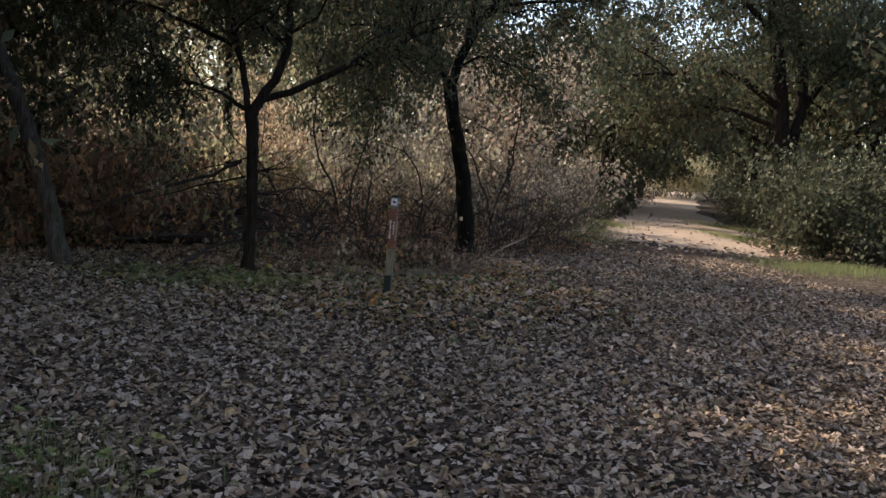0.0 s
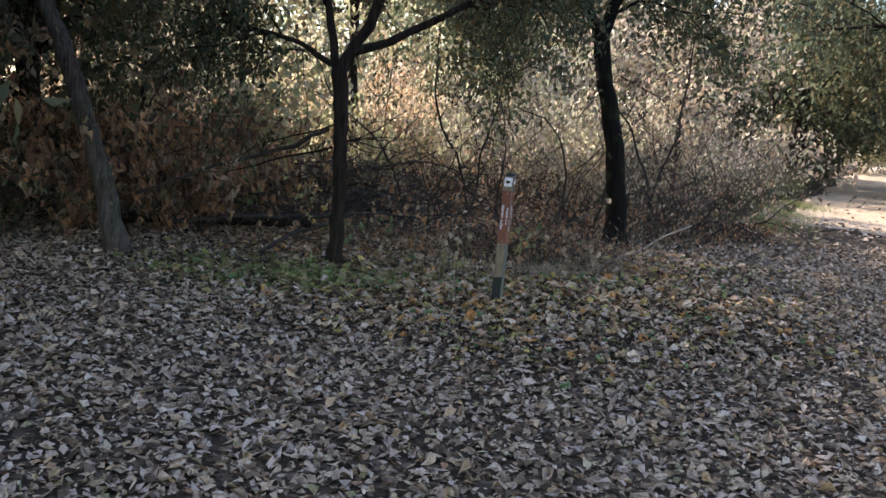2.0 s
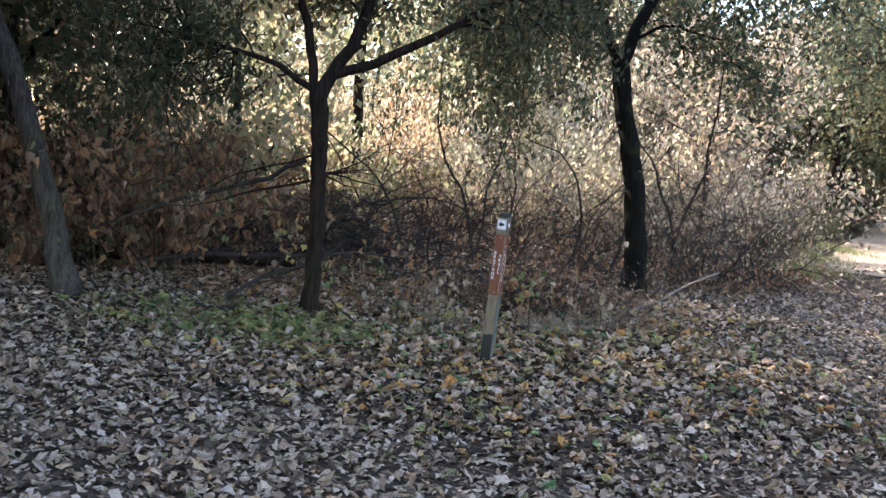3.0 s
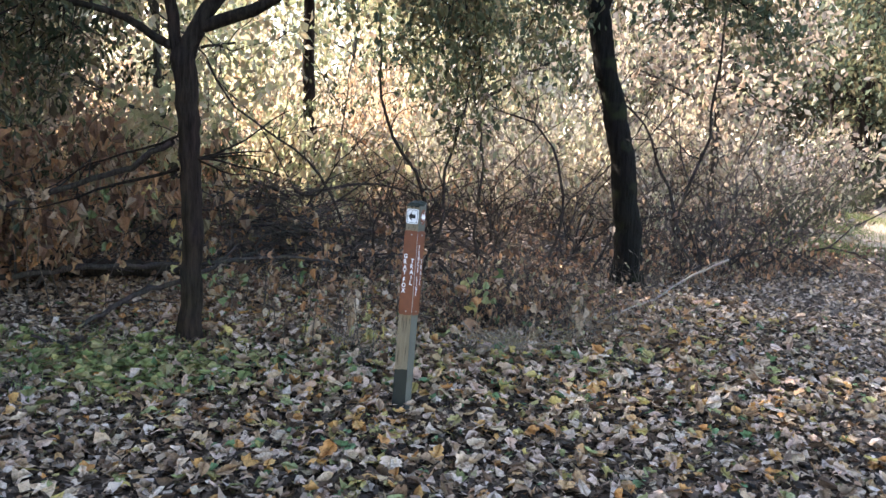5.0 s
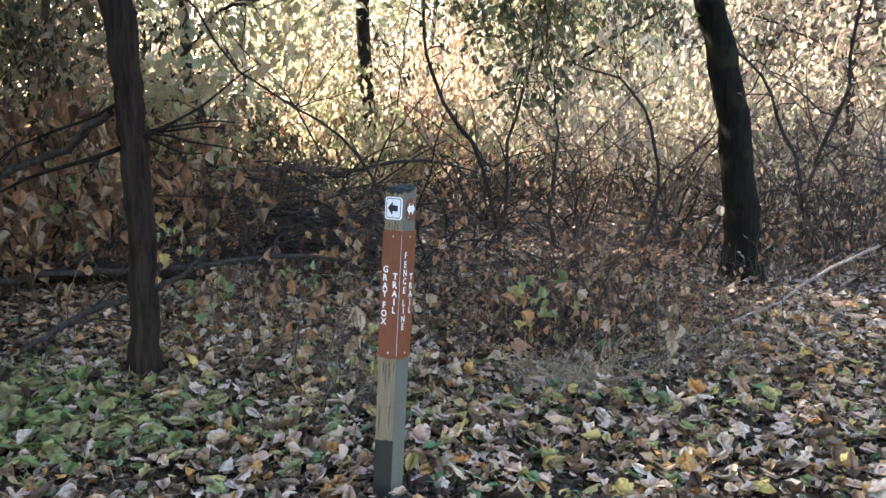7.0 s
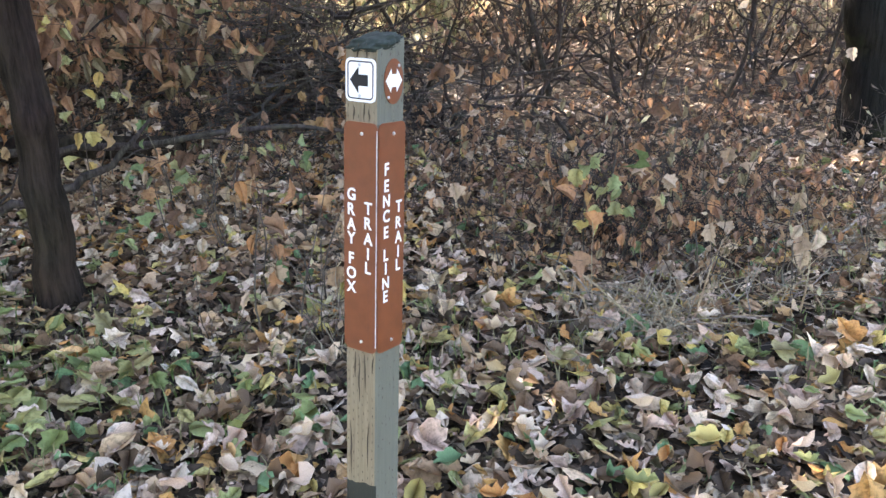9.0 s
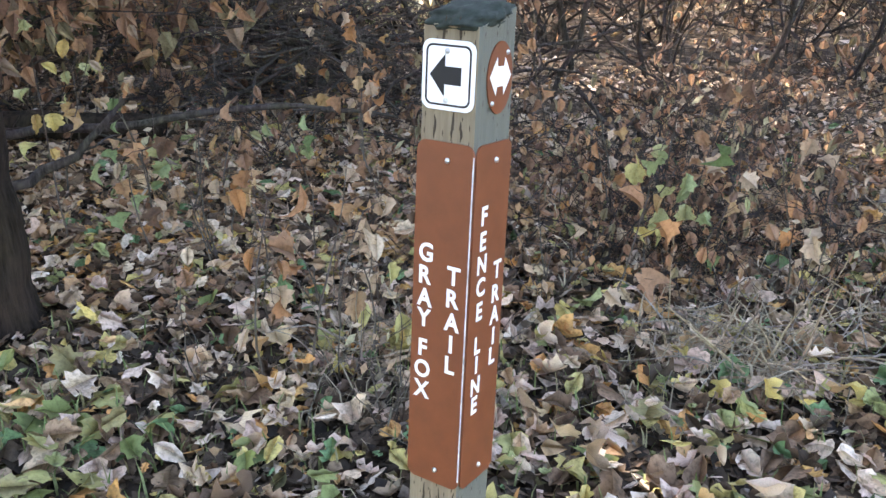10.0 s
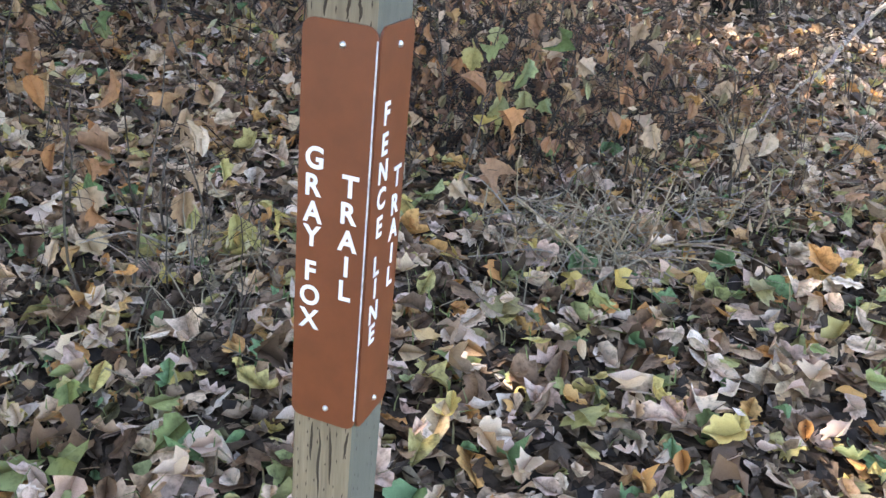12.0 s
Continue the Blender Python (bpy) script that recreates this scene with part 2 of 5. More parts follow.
def tube_mesh(name, lines, sides):
    """Round tapered limbs along lines of points, each with its radii."""
    vs, fs, base = [], [], 0
    ang = np.linspace(0, 2 * np.pi, sides, endpoint=False)
    ca, sa = np.cos(ang)[None, :, None], np.sin(ang)[None, :, None]
    k = np.arange(sides)
    for pts, rad in lines:
        pts, rad = np.asarray(pts, float), np.asarray(rad, float)
        tan = np.gradient(pts, axis=0)
        tan /= np.linalg.norm(tan, axis=1, keepdims=True) + 1e-9
        ref = np.array([1.0, 0, 0]) if abs(tan[0, 0]) < 0.7 else np.array([0, 1.0, 0])
        u = np.cross(tan, ref)
        u /= np.linalg.norm(u, axis=1, keepdims=True) + 1e-9
        w = np.cross(tan, u)
        vs.append((pts[:, None] + rad[:, None, None] * (ca * u[:, None] + sa * w[:, None])).reshape(-1, 3))
        n = len(pts)
        r = base + np.arange(n - 1)[:, None] * sides
        fs.append(np.stack([r + k, r + (k + 1) % sides, r + sides + (k + 1) % sides, r + sides + k], -1).reshape(-1, 4))
        base += n * sides
    return smooth(fast_mesh(name, np.concatenate(vs), np.concatenate(fs)))


def trunk_mesh(name, pts, rad, rng, sides=36, rings=80):
    """A trunk with ridged bark and a lobed flare at its foot."""
    s = np.r_[0, np.cumsum(np.linalg.norm(np.diff(pts, axis=0), axis=1))]
    t = np.linspace(0, 1, rings) ** 1.5 * s[-1]
    p = np.stack([np.interp(t, s, pts[:, c]) for c in range(3)], 1)
    r = np.interp(t, s, rad)
    a = np.linspace(0, 2 * np.pi, sides, endpoint=False)
    A, T = np.meshgrid(a, t)
    ridge = np.zeros_like(A)
    for k, amp in ((5, 0.014), (9, 0.018), (13, 0.016)):
        ph = rng.uniform(0, 6, 4)
        ridge += amp * (0.6 - np.abs(np.sin(k * A + 1.6 * np.sin(T * 4.3 + ph[0] + A) + 1.1 * np.sin(T * 11.7 + ph[1] - 2 * A) + ph[2])))
    ridge += 0.022 * np.sin(2 * A + 1.7 * T + ph[3]) + 0.014 * rng.normal(size=A.shape)
    ridge += 0.22 * np.exp(-T / 0.10) * (0.35 + np.cos(5 * A + ph[0]))
    R = (r[:, None] * (1 + ridge))[..., None]
    v = p[:, None] + R * np.stack([np.cos(A), np.sin(A), np.zeros_like(A)], -1)
    i = (np.arange(rings - 1)[:, None] * sides)
    k = np.arange(sides)
    f = np.stack([i + k, i + (k + 1) % sides, i + sides + (k + 1) % sides, i + sides + k], -1).reshape(-1, 4)
    return smooth(fast_mesh(name, v.reshape(-1, 3), f))


def fine_line(pts, rad, steps, rng, jitter):
    """A line through few given points, drawn finer and a little crooked."""
    pts, rad = np.asarray(pts, float), np.asarray(rad, float)
    s = np.r_[0, np.cumsum(np.linalg.norm(np.diff(pts, axis=0), axis=1))]
    t = np.linspace(0, s[-1], steps)
    out = np.stack([np.interp(t, s, pts[:, c]) for c in range(3)], 1)
    ker = np.array([0.25, 0.5, 0.25])
    for _ in range(2):
        for c in range(3):
            out[1:-1, c] = np.convolve(out[:, c], ker, "valid")
    out[1:] += rng.normal(0, jitter, (steps - 1, 3))
    r = np.interp(t, s, rad) * (1 + rng.normal(0, 0.018, steps))
    return out, r


# leaf outlines, tip towards +y, about one unit long, a little folded and curled
def simple_leaf(w=0.32, fold=0.12):
    v = np.array([(0, 0, 0), (w, 0.45, fold), (0, 1, -0.08), (-w, 0.45, fold)])
    return v - (0, 0.5, 0), np.array([(0, 1, 2), (0, 2, 3)])


def outline_leaf(edge, curl, fold, twist=0.3):
    """A leaf with a mirrored outline on both sides of its rib, folded, curled and twisted."""
    half = np.array(edge, float)
    n = len(half)
    rib = np.c_[np.zeros(n), half[:, 1].clip(0, 1)]
    v2 = np.concatenate([rib, half[1:-1], half[1:-1] * (-1, 1)]) - (0, 0.5)
    z = curl * v2[:, 1] ** 2 + fold * np.abs(v2[:, 0]) + twist * v2[:, 0] * v2[:, 1] + 0.05 * np.sin(9 * v2[:, 0] + 7 * v2[:, 1])
    f = []
    for off in (n, n + n - 2):
        e = lambda k: off + k - 1
        f += [(0, e(1), 1), (n - 2, e(n - 2), n - 1)]
        for k in range(1, n - 2):
            f += [(k, e(k), e(k + 1)), (k, e(k + 1), k + 1)]
    return np.c_[v2, z], np.array(f)


SMALL = [(0, 0), (0.17, 0.22), (0.20, 0.55), (0, 1)]
BLUNT = [(0, 0), (0.34, 0.22), (0.24, 0.60), (0, 1)]
TORN = [(0, 0), (0.20, 0.08), (0.40, 0.28), (0.22, 0.44), (0.26, 0.70), (0, 1)]
BROAD = [(0, 0), (0.24, 0.02), (0.40, 0.13), (0.45, 0.30), (0.36, 0.40), (0.47, 0.56), (0.34, 0.69), (0.21, 0.70), (0.15, 0.87), (0, 1)]
STAR = [(0, 0), (0.30, 0.04), (0.50, 0.28), (0.30, 0.44), (0.36, 0.68), (0.14, 0.72), (0, 1)]
MAPLE = [(0, 0), (0.28, 0.02), (0.26, 0.17), (0.50, 0.32), (0.36, 0.46), (0.40, 0.66), (0.16, 0.70), (0, 1)]
OAK = [(0, 0), (0.20, 0.18), (0.12, 0.32), (0.29, 0.46), (0.15, 0.60), (0.24, 0.78), (0, 1)]
OVAL = [(0, 0), (0.22, 0.18), (0.29, 0.45), (0.18, 0.78), (0, 1)]


def leaves_mesh(name, pos, size, template, rng, tilt=None, hang=None):
    """Leaves of one outline at many places. tilt: how far they lean off the flat; hang: how loosely their tips hang down."""
    tv, tf = template
    n = len(pos)
    nrm = rng.normal(size=(n, 3)) if tilt is None else np.c_[rng.normal(0, tilt, (n, 2)), np.ones(n)]
    nrm /= np.linalg.norm(nrm, axis=1, keepdims=True)
    a = rng.normal(size=(n, 3))
    x = np.cross(nrm, a)
    x /= np.linalg.norm(x, axis=1, keepdims=True) + 1e-9
    y = np.cross(nrm, x)
    if hang is not None:
        y = rng.normal(0, hang, (n, 3)) + (0, 0, -1)
        y /= np.linalg.norm(y, axis=1, keepdims=True)
        x = np.cross(y, nrm)
        x /= np.linalg.norm(x, axis=1, keepdims=True) + 1e-9
        nrm = np.cross(x, y)
    rot = np.stack([x, y, nrm], 2)
    size = np.broadcast_to(size, n)
    warp = np.ones((n, 1, 3))
    warp[:, 0, 0] = rng.uniform(0.8, 1.15, n)
    warp[:, 0, 2] = rng.uniform(-0.9, 1.5, n)
    v = np.einsum("nij,nkj->nki", rot, tv[None] * warp) * size[:, None, None] + np.asarray(pos)[:, None]
    f = tf[None] + (np.arange(n) * len(tv))[:, None, None]
    return fast_mesh(name, v.reshape(-1, 3), f.reshape(-1, tf.shape[1]))


def unit(v):
    return np.asarray(v, float) / (np.linalg.norm(v) + 1e-9)


def sprout(rng, start, way, length, r0, steps=5, wander=0.25, sag=0.0):
    p, d, out = np.array(start, float), unit(way), [np.array(start, float)]
    for _ in range(steps - 1):
        d = unit(d + rng.normal(0, wander, 3) + (0, 0, -sag))
        p = p + d * length / (steps - 1)
        out.append(p)
    return np.array(out), np.linspace(r0, r0 * 0.35, steps)


def crown(rng, limbs, n2, len2, n3, len3, per_twig, spread, up=0.3, sag=0.05, start=0.3):
    """Branches on limbs, twigs on branches, and places for leaves about the twigs."""
    branches, twigs, spots = [], [], []
    for pts, rad in limbs:
        for _ in range(n2):
            i = rng.uniform(start, 1) * (len(pts) - 1)
            k = min(int(i), len(pts) - 2)
            p = pts[k] + (i - k) * (pts[k + 1] - pts[k])
            way = unit(pts[k + 1] - pts[k]) * 0.6 + rng.normal(0, 0.8, 3) + (0, 0, up)
            b = sprout(rng, p, way, len2 * rng.uniform(0.5, 1.3), max(0.006, 0.5 * rad[k]) if rad[k] < 0.06 else 0.028, 6, 0.3, sag)
            branches.append(b)
            for _ in range(n3):
                j = rng.integers(1, 6)
                tw = sprout(rng, b[0][j], rng.normal(0, 1, 3) + unit(b[0][j] - b[0][j - 1]) + (0, 0, -sag), len3 * rng.uniform(0.5, 1.4), 0.006, 4, 0.35, sag)
                twigs.append(tw)
                q = tw[0][rng.integers(1, 4, per_twig)]
                spots.append(q + rng.normal(0, spread, (per_twig, 3)))
    return branches, twigs, np.concatenate(spots)


def leafy_tree(name, label, trunk, limbs, bark, leaf, rng, n2=7, len2=1.3, n3=8, len3=0.5, per_twig=14, spread=0.11, leaf_size=0.07, up=0.25, sag=0.06, start=0.3, extra=(), group="", bare=1.0, shape=None):
    """A tree at its own foot: trunk, each limb, branches, twigs and leaves."""
    foot = np.array(trunk[0][0], float)
    tree = tagged(new(name), label, "tree", group)
    tree.location = foot
    shift = lambda ls: [(p - foot, r) for p, r in ls]
    tp, tr = fine_line(trunk[0], trunk[1], 26, rng, 0.008)
    flare = np.exp(-np.arange(26) * 0.9)
    tr = tr * (1 + 0.3 * flare)
    tp[0, 2] -= 0.08
    part("trunk", trunk_mesh("trunk", tp - foot, tr, rng, *((16, 34) if bare < 1 else (36, 80))), bark, tree)
    fine = [fine_line(p, r, 14, rng, 0.012) for p, r in limbs]
    for l in fine:
        part("limb", tube_mesh("limb", shift([l]), 8), bark, tree)
    branches, twigs, spots = crown(rng, fine, n2, len2, n3, len3, per_twig, spread, up, sag, start)
    for l in extra:
        branches.append(l)
    tagged(part("branch_spray", tube_mesh("branch_spray", shift(branches), 5), bark, tree), kind="stuff")
    tagged(part("twig_spray", tube_mesh("twig_spray", shift(twigs[:: max(1, round(1 / bare))]), 3), bark, tree), kind="stuff")
    tagged(part("crown", leaves_mesh("crown", spots - foot, rng.uniform(0.6, 1.3, len(spots)) * leaf_size * 1.12, shape or simple_leaf(0.28), rng, hang=0.8), leaf, tree), kind="stuff")
    return tree


def auto_tree(name, label, height, spread_r, bark, leaf, rng, r0=0.14, limbs=7, leaf_size=0.09, clear=0.3, **kw):
    """A tree of the wood with limbs all round."""
    top = np.array([rng.normal(0, 0.4), rng.normal(0, 0.4), height * 0.8])
    trunk = (np.array([(0, 0, 0), top * 0.35 + (rng.normal(0, 0.12), rng.normal(0, 0.12), 0), top * 0.7, top]), np.array([r0, r0 * 0.8, r0 * 0.5, r0 * 0.2]))
    ls = []
    for k in range(limbs):
        h = clear + (0.95 - clear) * (k + rng.uniform(0, 0.6)) / limbs
        p = np.array([np.interp(h, [0, 0.35, 0.7, 1], trunk[0][:, c]) for c in range(3)])
        a = k * 2.4 + rng.uniform(-0.4, 0.4)
        L = spread_r * (1.15 - 0.6 * h) * rng.uniform(0.75, 1.2)
        d = np.array([math.cos(a), math.sin(a), 0])
        ls.append(([p, p + d * L * 0.5 + (0, 0, L * 0.28), p + d * L + (0, 0, L * rng.uniform(0.2, 0.55))], [r0 * 0.45 * (1.2 - h), r0 * 0.25, 0.02]))
    return leafy_tree(name, label, trunk, ls, bark, leaf, rng, leaf_size=leaf_size, **kw)


def shrub(name, label, rng, height, width, stems, twig_mat, leaf, twigs=14, per_twig=5, leaf_size=0.05, spread=0.07, arch=0.12, category="shrub", hang=0.55, wide=0.25, low=2, wander=0.14, keep=1.0, shape=None):
    """A many-stemmed bush that rises from one foot."""
    bush = tagged(new(name), label, category, "undergrowth shrubs")
    lines, fine, spots = [], [], []
    for _ in range(stems):
        a = rng.uniform(0, 6.283)
        foot = np.array([math.cos(a), math.sin(a), 0]) * rng.uniform(0, 0.12 * width)
        out = np.array([math.cos(a), math.sin(a), 0]) * width / height * rng.uniform(0.2, 1.0)
        s = sprout(rng, foot - (0, 0, 0.05), out + (0, 0, 1), height * rng.uniform(0.55, 1.1), rng.uniform(0.008, 0.017) * min(1, height / 2.2), 8, wander, arch)
        lines.append(s)
        for _ in range(twigs):
            j = rng.integers(low, 8)
            tw = sprout(rng, s[0][j], rng.normal(0, 1, 3) + (0, 0, 0.4), rng.uniform(0.2, 0.7) * height / 3, 0.0045 * min(1, height / 2), 3, 0.3, 0.03)
            fine.append(tw)
            if per_twig:
                spots.append(tw[0][rng.integers(1, 3, per_twig)] + rng.normal(0, spread, (per_twig, 3)))
    for l in lines:
        part("stem", tube_mesh("stem", [l], 5), twig_mat, bush)
    tagged(part("twig_spray", tube_mesh("twig_spray", fine, 3), twig_mat, bush), kind="stuff")
    if per_twig:
        sp = np.concatenate(spots)
        sp[:, 2] = np.maximum(sp[:, 2], 0.03)
        sp = sp[rng.random(len(sp)) < keep]
        tagged(part("foliage", leaves_mesh("foliage", sp, rng.uniform(0.6, 1.4, len(sp)) * leaf_size * 1.25, shape or simple_leaf(wide), rng, hang=hang), leaf, bush), kind="stuff")
    return bush


def spot(x, y, turn=0.0, scale=1.0, z=0.0):
    return Matrix.LocRotScale((x, y, z), Euler((0, 0, turn)), None) @ Matrix.Scale(scale, 4)


def copies(ob, places, rng):
    """Puts ob at the first place and copies of it at the others."""
    made = [ob] + [copy_thing(ob, Matrix()) for _ in places[1:]]
    for o, (x, y, s) in zip(made, places):
        o.location, o.rotation_euler, o.scale = (x, y, 0), (0, 0, rng.uniform(0, 6.283)), (s, s, s * rng.uniform(0.9, 1.1))
    return made


# ---- ground ----
def height_at(x, y):
    """Gentle unevenness of the woodland floor, level about the post."""
    d = np.clip(np.hypot(x, y) / 3, 0, 1)
    return d * (0.025 * np.sin(0.9 * x + 0.4) * np.cos(0.8 * y) + 0.015 * np.sin(2.3 * x - 1.1 * y)) - 0.012


ROAD_FROM, ROAD_WAY = np.array([7.6, 8.0]), np.array([0.5, 0.866])


def road_offset(x, y):
    """Distance along the track and off its middle line."""
    dx, dy = x - ROAD_FROM[0], y - ROAD_FROM[1]
    return dx * ROAD_WAY[0] + dy * ROAD_WAY[1], dx * ROAD_WAY[1] - dy * ROAD_WAY[0]


def build_ground():
    axis = lambda lo, hi: np.r_[-900, -300, -120, -60, np.arange(-30, lo, 3), np.arange(lo, hi, 0.2), np.arange(hi, 45, 3), 60, 120, 300, 900]
    xs, ys = axis(-9, 12), axis(-12, 13)
    X, Y = np.meshgrid(xs, ys)
    Z = np.where(np.hypot(X, Y) < 30, height_at(X, Y), -0.012)
    nx = len(xs)
    i = (np.arange(len(ys) - 1)[:, None] * nx + np.arange(nx - 1)).ravel()
    me = smooth(fast_mesh("ground", np.c_[X.ravel(), Y.ravel(), Z.ravel()], np.stack([i, i + 1, i + nx + 1, i + nx], 1)))
    return tagged(part("ground", me, SOIL), "brown woodland soil under fallen autumn leaves", "ground", "", "structure")


GROUND = build_ground()


def build_road():
    n, m = 120, 9
    t = np.linspace(1.6, 75, n)
    u = np.linspace(-1, 1, m)
    rng = np.random.default_rng(5)
    edge = 1.5 + 0.12 * np.sin(t * 0.7) + rng.normal(0, 0.06, n)
    wide = np.clip((24 - t) / 12, 0, 1) * 1.5
    side = np.array([ROAD_WAY[1], -ROAD_WAY[0]])
    P = ROAD_FROM + t[:, None, None] * ROAD_WAY + (u * edge[:, None] + (u + 1) * 0.5 * wide[:, None])[:, :, None] * side
    Z = height_at(P[..., 0], P[..., 1]) * (t < 18)[:, None] + 0.03 * (1 - u**4) + 0.004
    i = (np.arange(n - 1)[:, None] * m + np.arange(m - 1)).ravel()
    me = smooth(fast_mesh("road", np.c_[P.reshape(-1, 2), Z.ravel()], np.stack([i, i + 1, i + m + 1, i + m], 1)))
    tagged(part("road", me, TRACK), "pale dirt woodland track dusted with leaves", "track", "", "structure")


build_road()


# ---- fallen leaves ----
def litter_zone(name, label, n, xlo, xhi, ylo, yhi, size, templates, seed, tilt=0.35, lift=0.035, keep=None, mat=None):
    """One carpet of fallen leaves over a stretch of ground."""
    rng = np.random.default_rng(seed)
    vs, fs, base = [], [], 0
    x, y = rng.uniform(xlo, xhi, n), rng.uniform(ylo, yhi, n)
    ok = np.ones(n, bool) if keep is None else keep(x, y, rng)
    ok &= np.hypot(x - 0.02, y) > 0.075
    rim = np.minimum(np.minimum(x - xlo, xhi - x), np.minimum(y - ylo, yhi - y)) + 0.4 * np.sin(1.7 * x + 2.3 * y)
    ok &= rng.random(n) < np.clip(rim / 1.4, 0, 1)
    x, y = x[ok], y[ok]
    z = height_at(x, y) + 0.012 + np.abs(rng.normal(0, lift, len(x)))
    which = rng.integers(0, len(templates), len(x))
    carpet = tagged(new(name), label, "fallen leaves", "", "stuff")
    for k, tp in enumerate(templates):
        s = which == k
        me = leaves_mesh("leaf_layer", np.c_[x, y, z][s], (0.45 + 1.05 * rng.random(s.sum()) ** 1.4) * size, tp, rng, tilt)
        tagged(part("leaf_layer", me, mat or LITTER, carpet), kind="stuff")
    return carpet


LEAF_SHAPES = [outline_leaf(BROAD, 0.4, 0.4), outline_leaf(MAPLE, -0.6, -0.4), outline_leaf(OAK, 0.9, 0.7), outline_leaf(OVAL, 1.0, 0.9), outline_leaf(BROAD, -0.6, -0.45, 0.6), outline_leaf(TORN, 1.1, 0.9), outline_leaf(TORN, -1.0, 1.0, 0.8), outline_leaf(OVAL, -1.2, 0.8, 0.9)]
ROUGH_SHAPES = [outline_leaf(BLUNT, 0.8, 0.7), simple_leaf(0.34, 0.3), outline_leaf(BLUNT, -0.9, -0.5), simple_leaf(0.28, -0.25)]


def freshness(x, y):
    """How far the fresh bright leaves reach: 1 about the post, fading outwards."""
    d = np.hypot((x - 0.2) / 2.4, (y - 1.6) / 2.4) + 0.12 * np.sin(2.1 * x + 0.7 * y) + 0.1 * np.sin(3.3 * y - 1.4 * x)
    return np.clip((1.75 - d) / 1.0, 0, 1)


litter_zone("leaf_litter", "crisp beige, ochre and greenish fallen leaves around the post", 38000, -4.2, 4.4, -2.8, 5.4, 0.080, LEAF_SHAPES, 11, 0.42, 0.024,
            keep=lambda x, y, rng: rng.random(len(x)) < freshness(x, y) * 0.95)
litter_zone("leaf_litter", "crumpled brown leaf shreds, darkened as shade between the larger leaves", 52000, -4.2, 4.4, -2.8, 5.4, 0.046, [LEAF_SHAPES[5], LEAF_SHAPES[3], LEAF_SHAPES[6], ROUGH_SHAPES[0]], 16, 0.6, 0.012,
            keep=lambda x, y, rng: rng.random(len(x)) < freshness(x, y) * 0.95, mat=SHADED_SHREDS)
litter_zone("leaf_litter", "rust-brown withered leaves drifted before the thicket", 11000, -3.6, 3.0, 1.3, 4.5, 0.066, LEAF_SHAPES, 17, 0.5, 0.03, mat=RUST_LITTER)
# near-black sheet of leaves: the gaps' shade is put into its colour
litter_zone("leaf_litter", "under-layer of decaying leaves, darkened for the shade in the gaps", 46000, -4.4, 4.6, -3.0, 5.2, 0.078, [simple_leaf(0.38, 0.12), simple_leaf(0.34, -0.12)], 15, 0.3, 0.006,
            keep=lambda x, y, rng: rng.random(len(x)) < freshness(x, y), mat=GAP_SHADE_LITTER)
litter_zone("leaf_litter", "grey-brown fallen leaves carpeting the clearing", 80000, -7.5, 9.5, -9.0, 7.0, 0.066, ROUGH_SHAPES, 12, 0.5, 0.028,
            keep=lambda x, y, rng: rng.random(len(x)) > freshness(x, y) * 0.93, mat=OLD_LITTER)
litter_zone("leaf_litter", "small dark leaf shreds trodden into the clearing", 130000, -7.0, 9.0, -9.5, 4.5, 0.056, [simple_leaf(0.34, 0.15), simple_leaf(0.28, -0.12)], 14, 0.35, 0.010,
            keep=lambda x, y, rng: rng.random(len(x)) > freshness(x, y), mat=SHREDS)
litter_zone("leaf_litter", "brown fallen leaves under the thicket", 12000, -12, 16, 6.5, 20, 0.12, [simple_leaf(0.4, 0.2), ROUGH_SHAPES[2]], 13, 0.35, 0.05,
            keep=lambda x, y, rng: (np.abs(road_offset(x, y)[1] - 0.6) > 2.1) | (road_offset(x, y)[0] < 3.2) | (rng.random(len(x)) < 0.12), mat=OLD_LITTER)


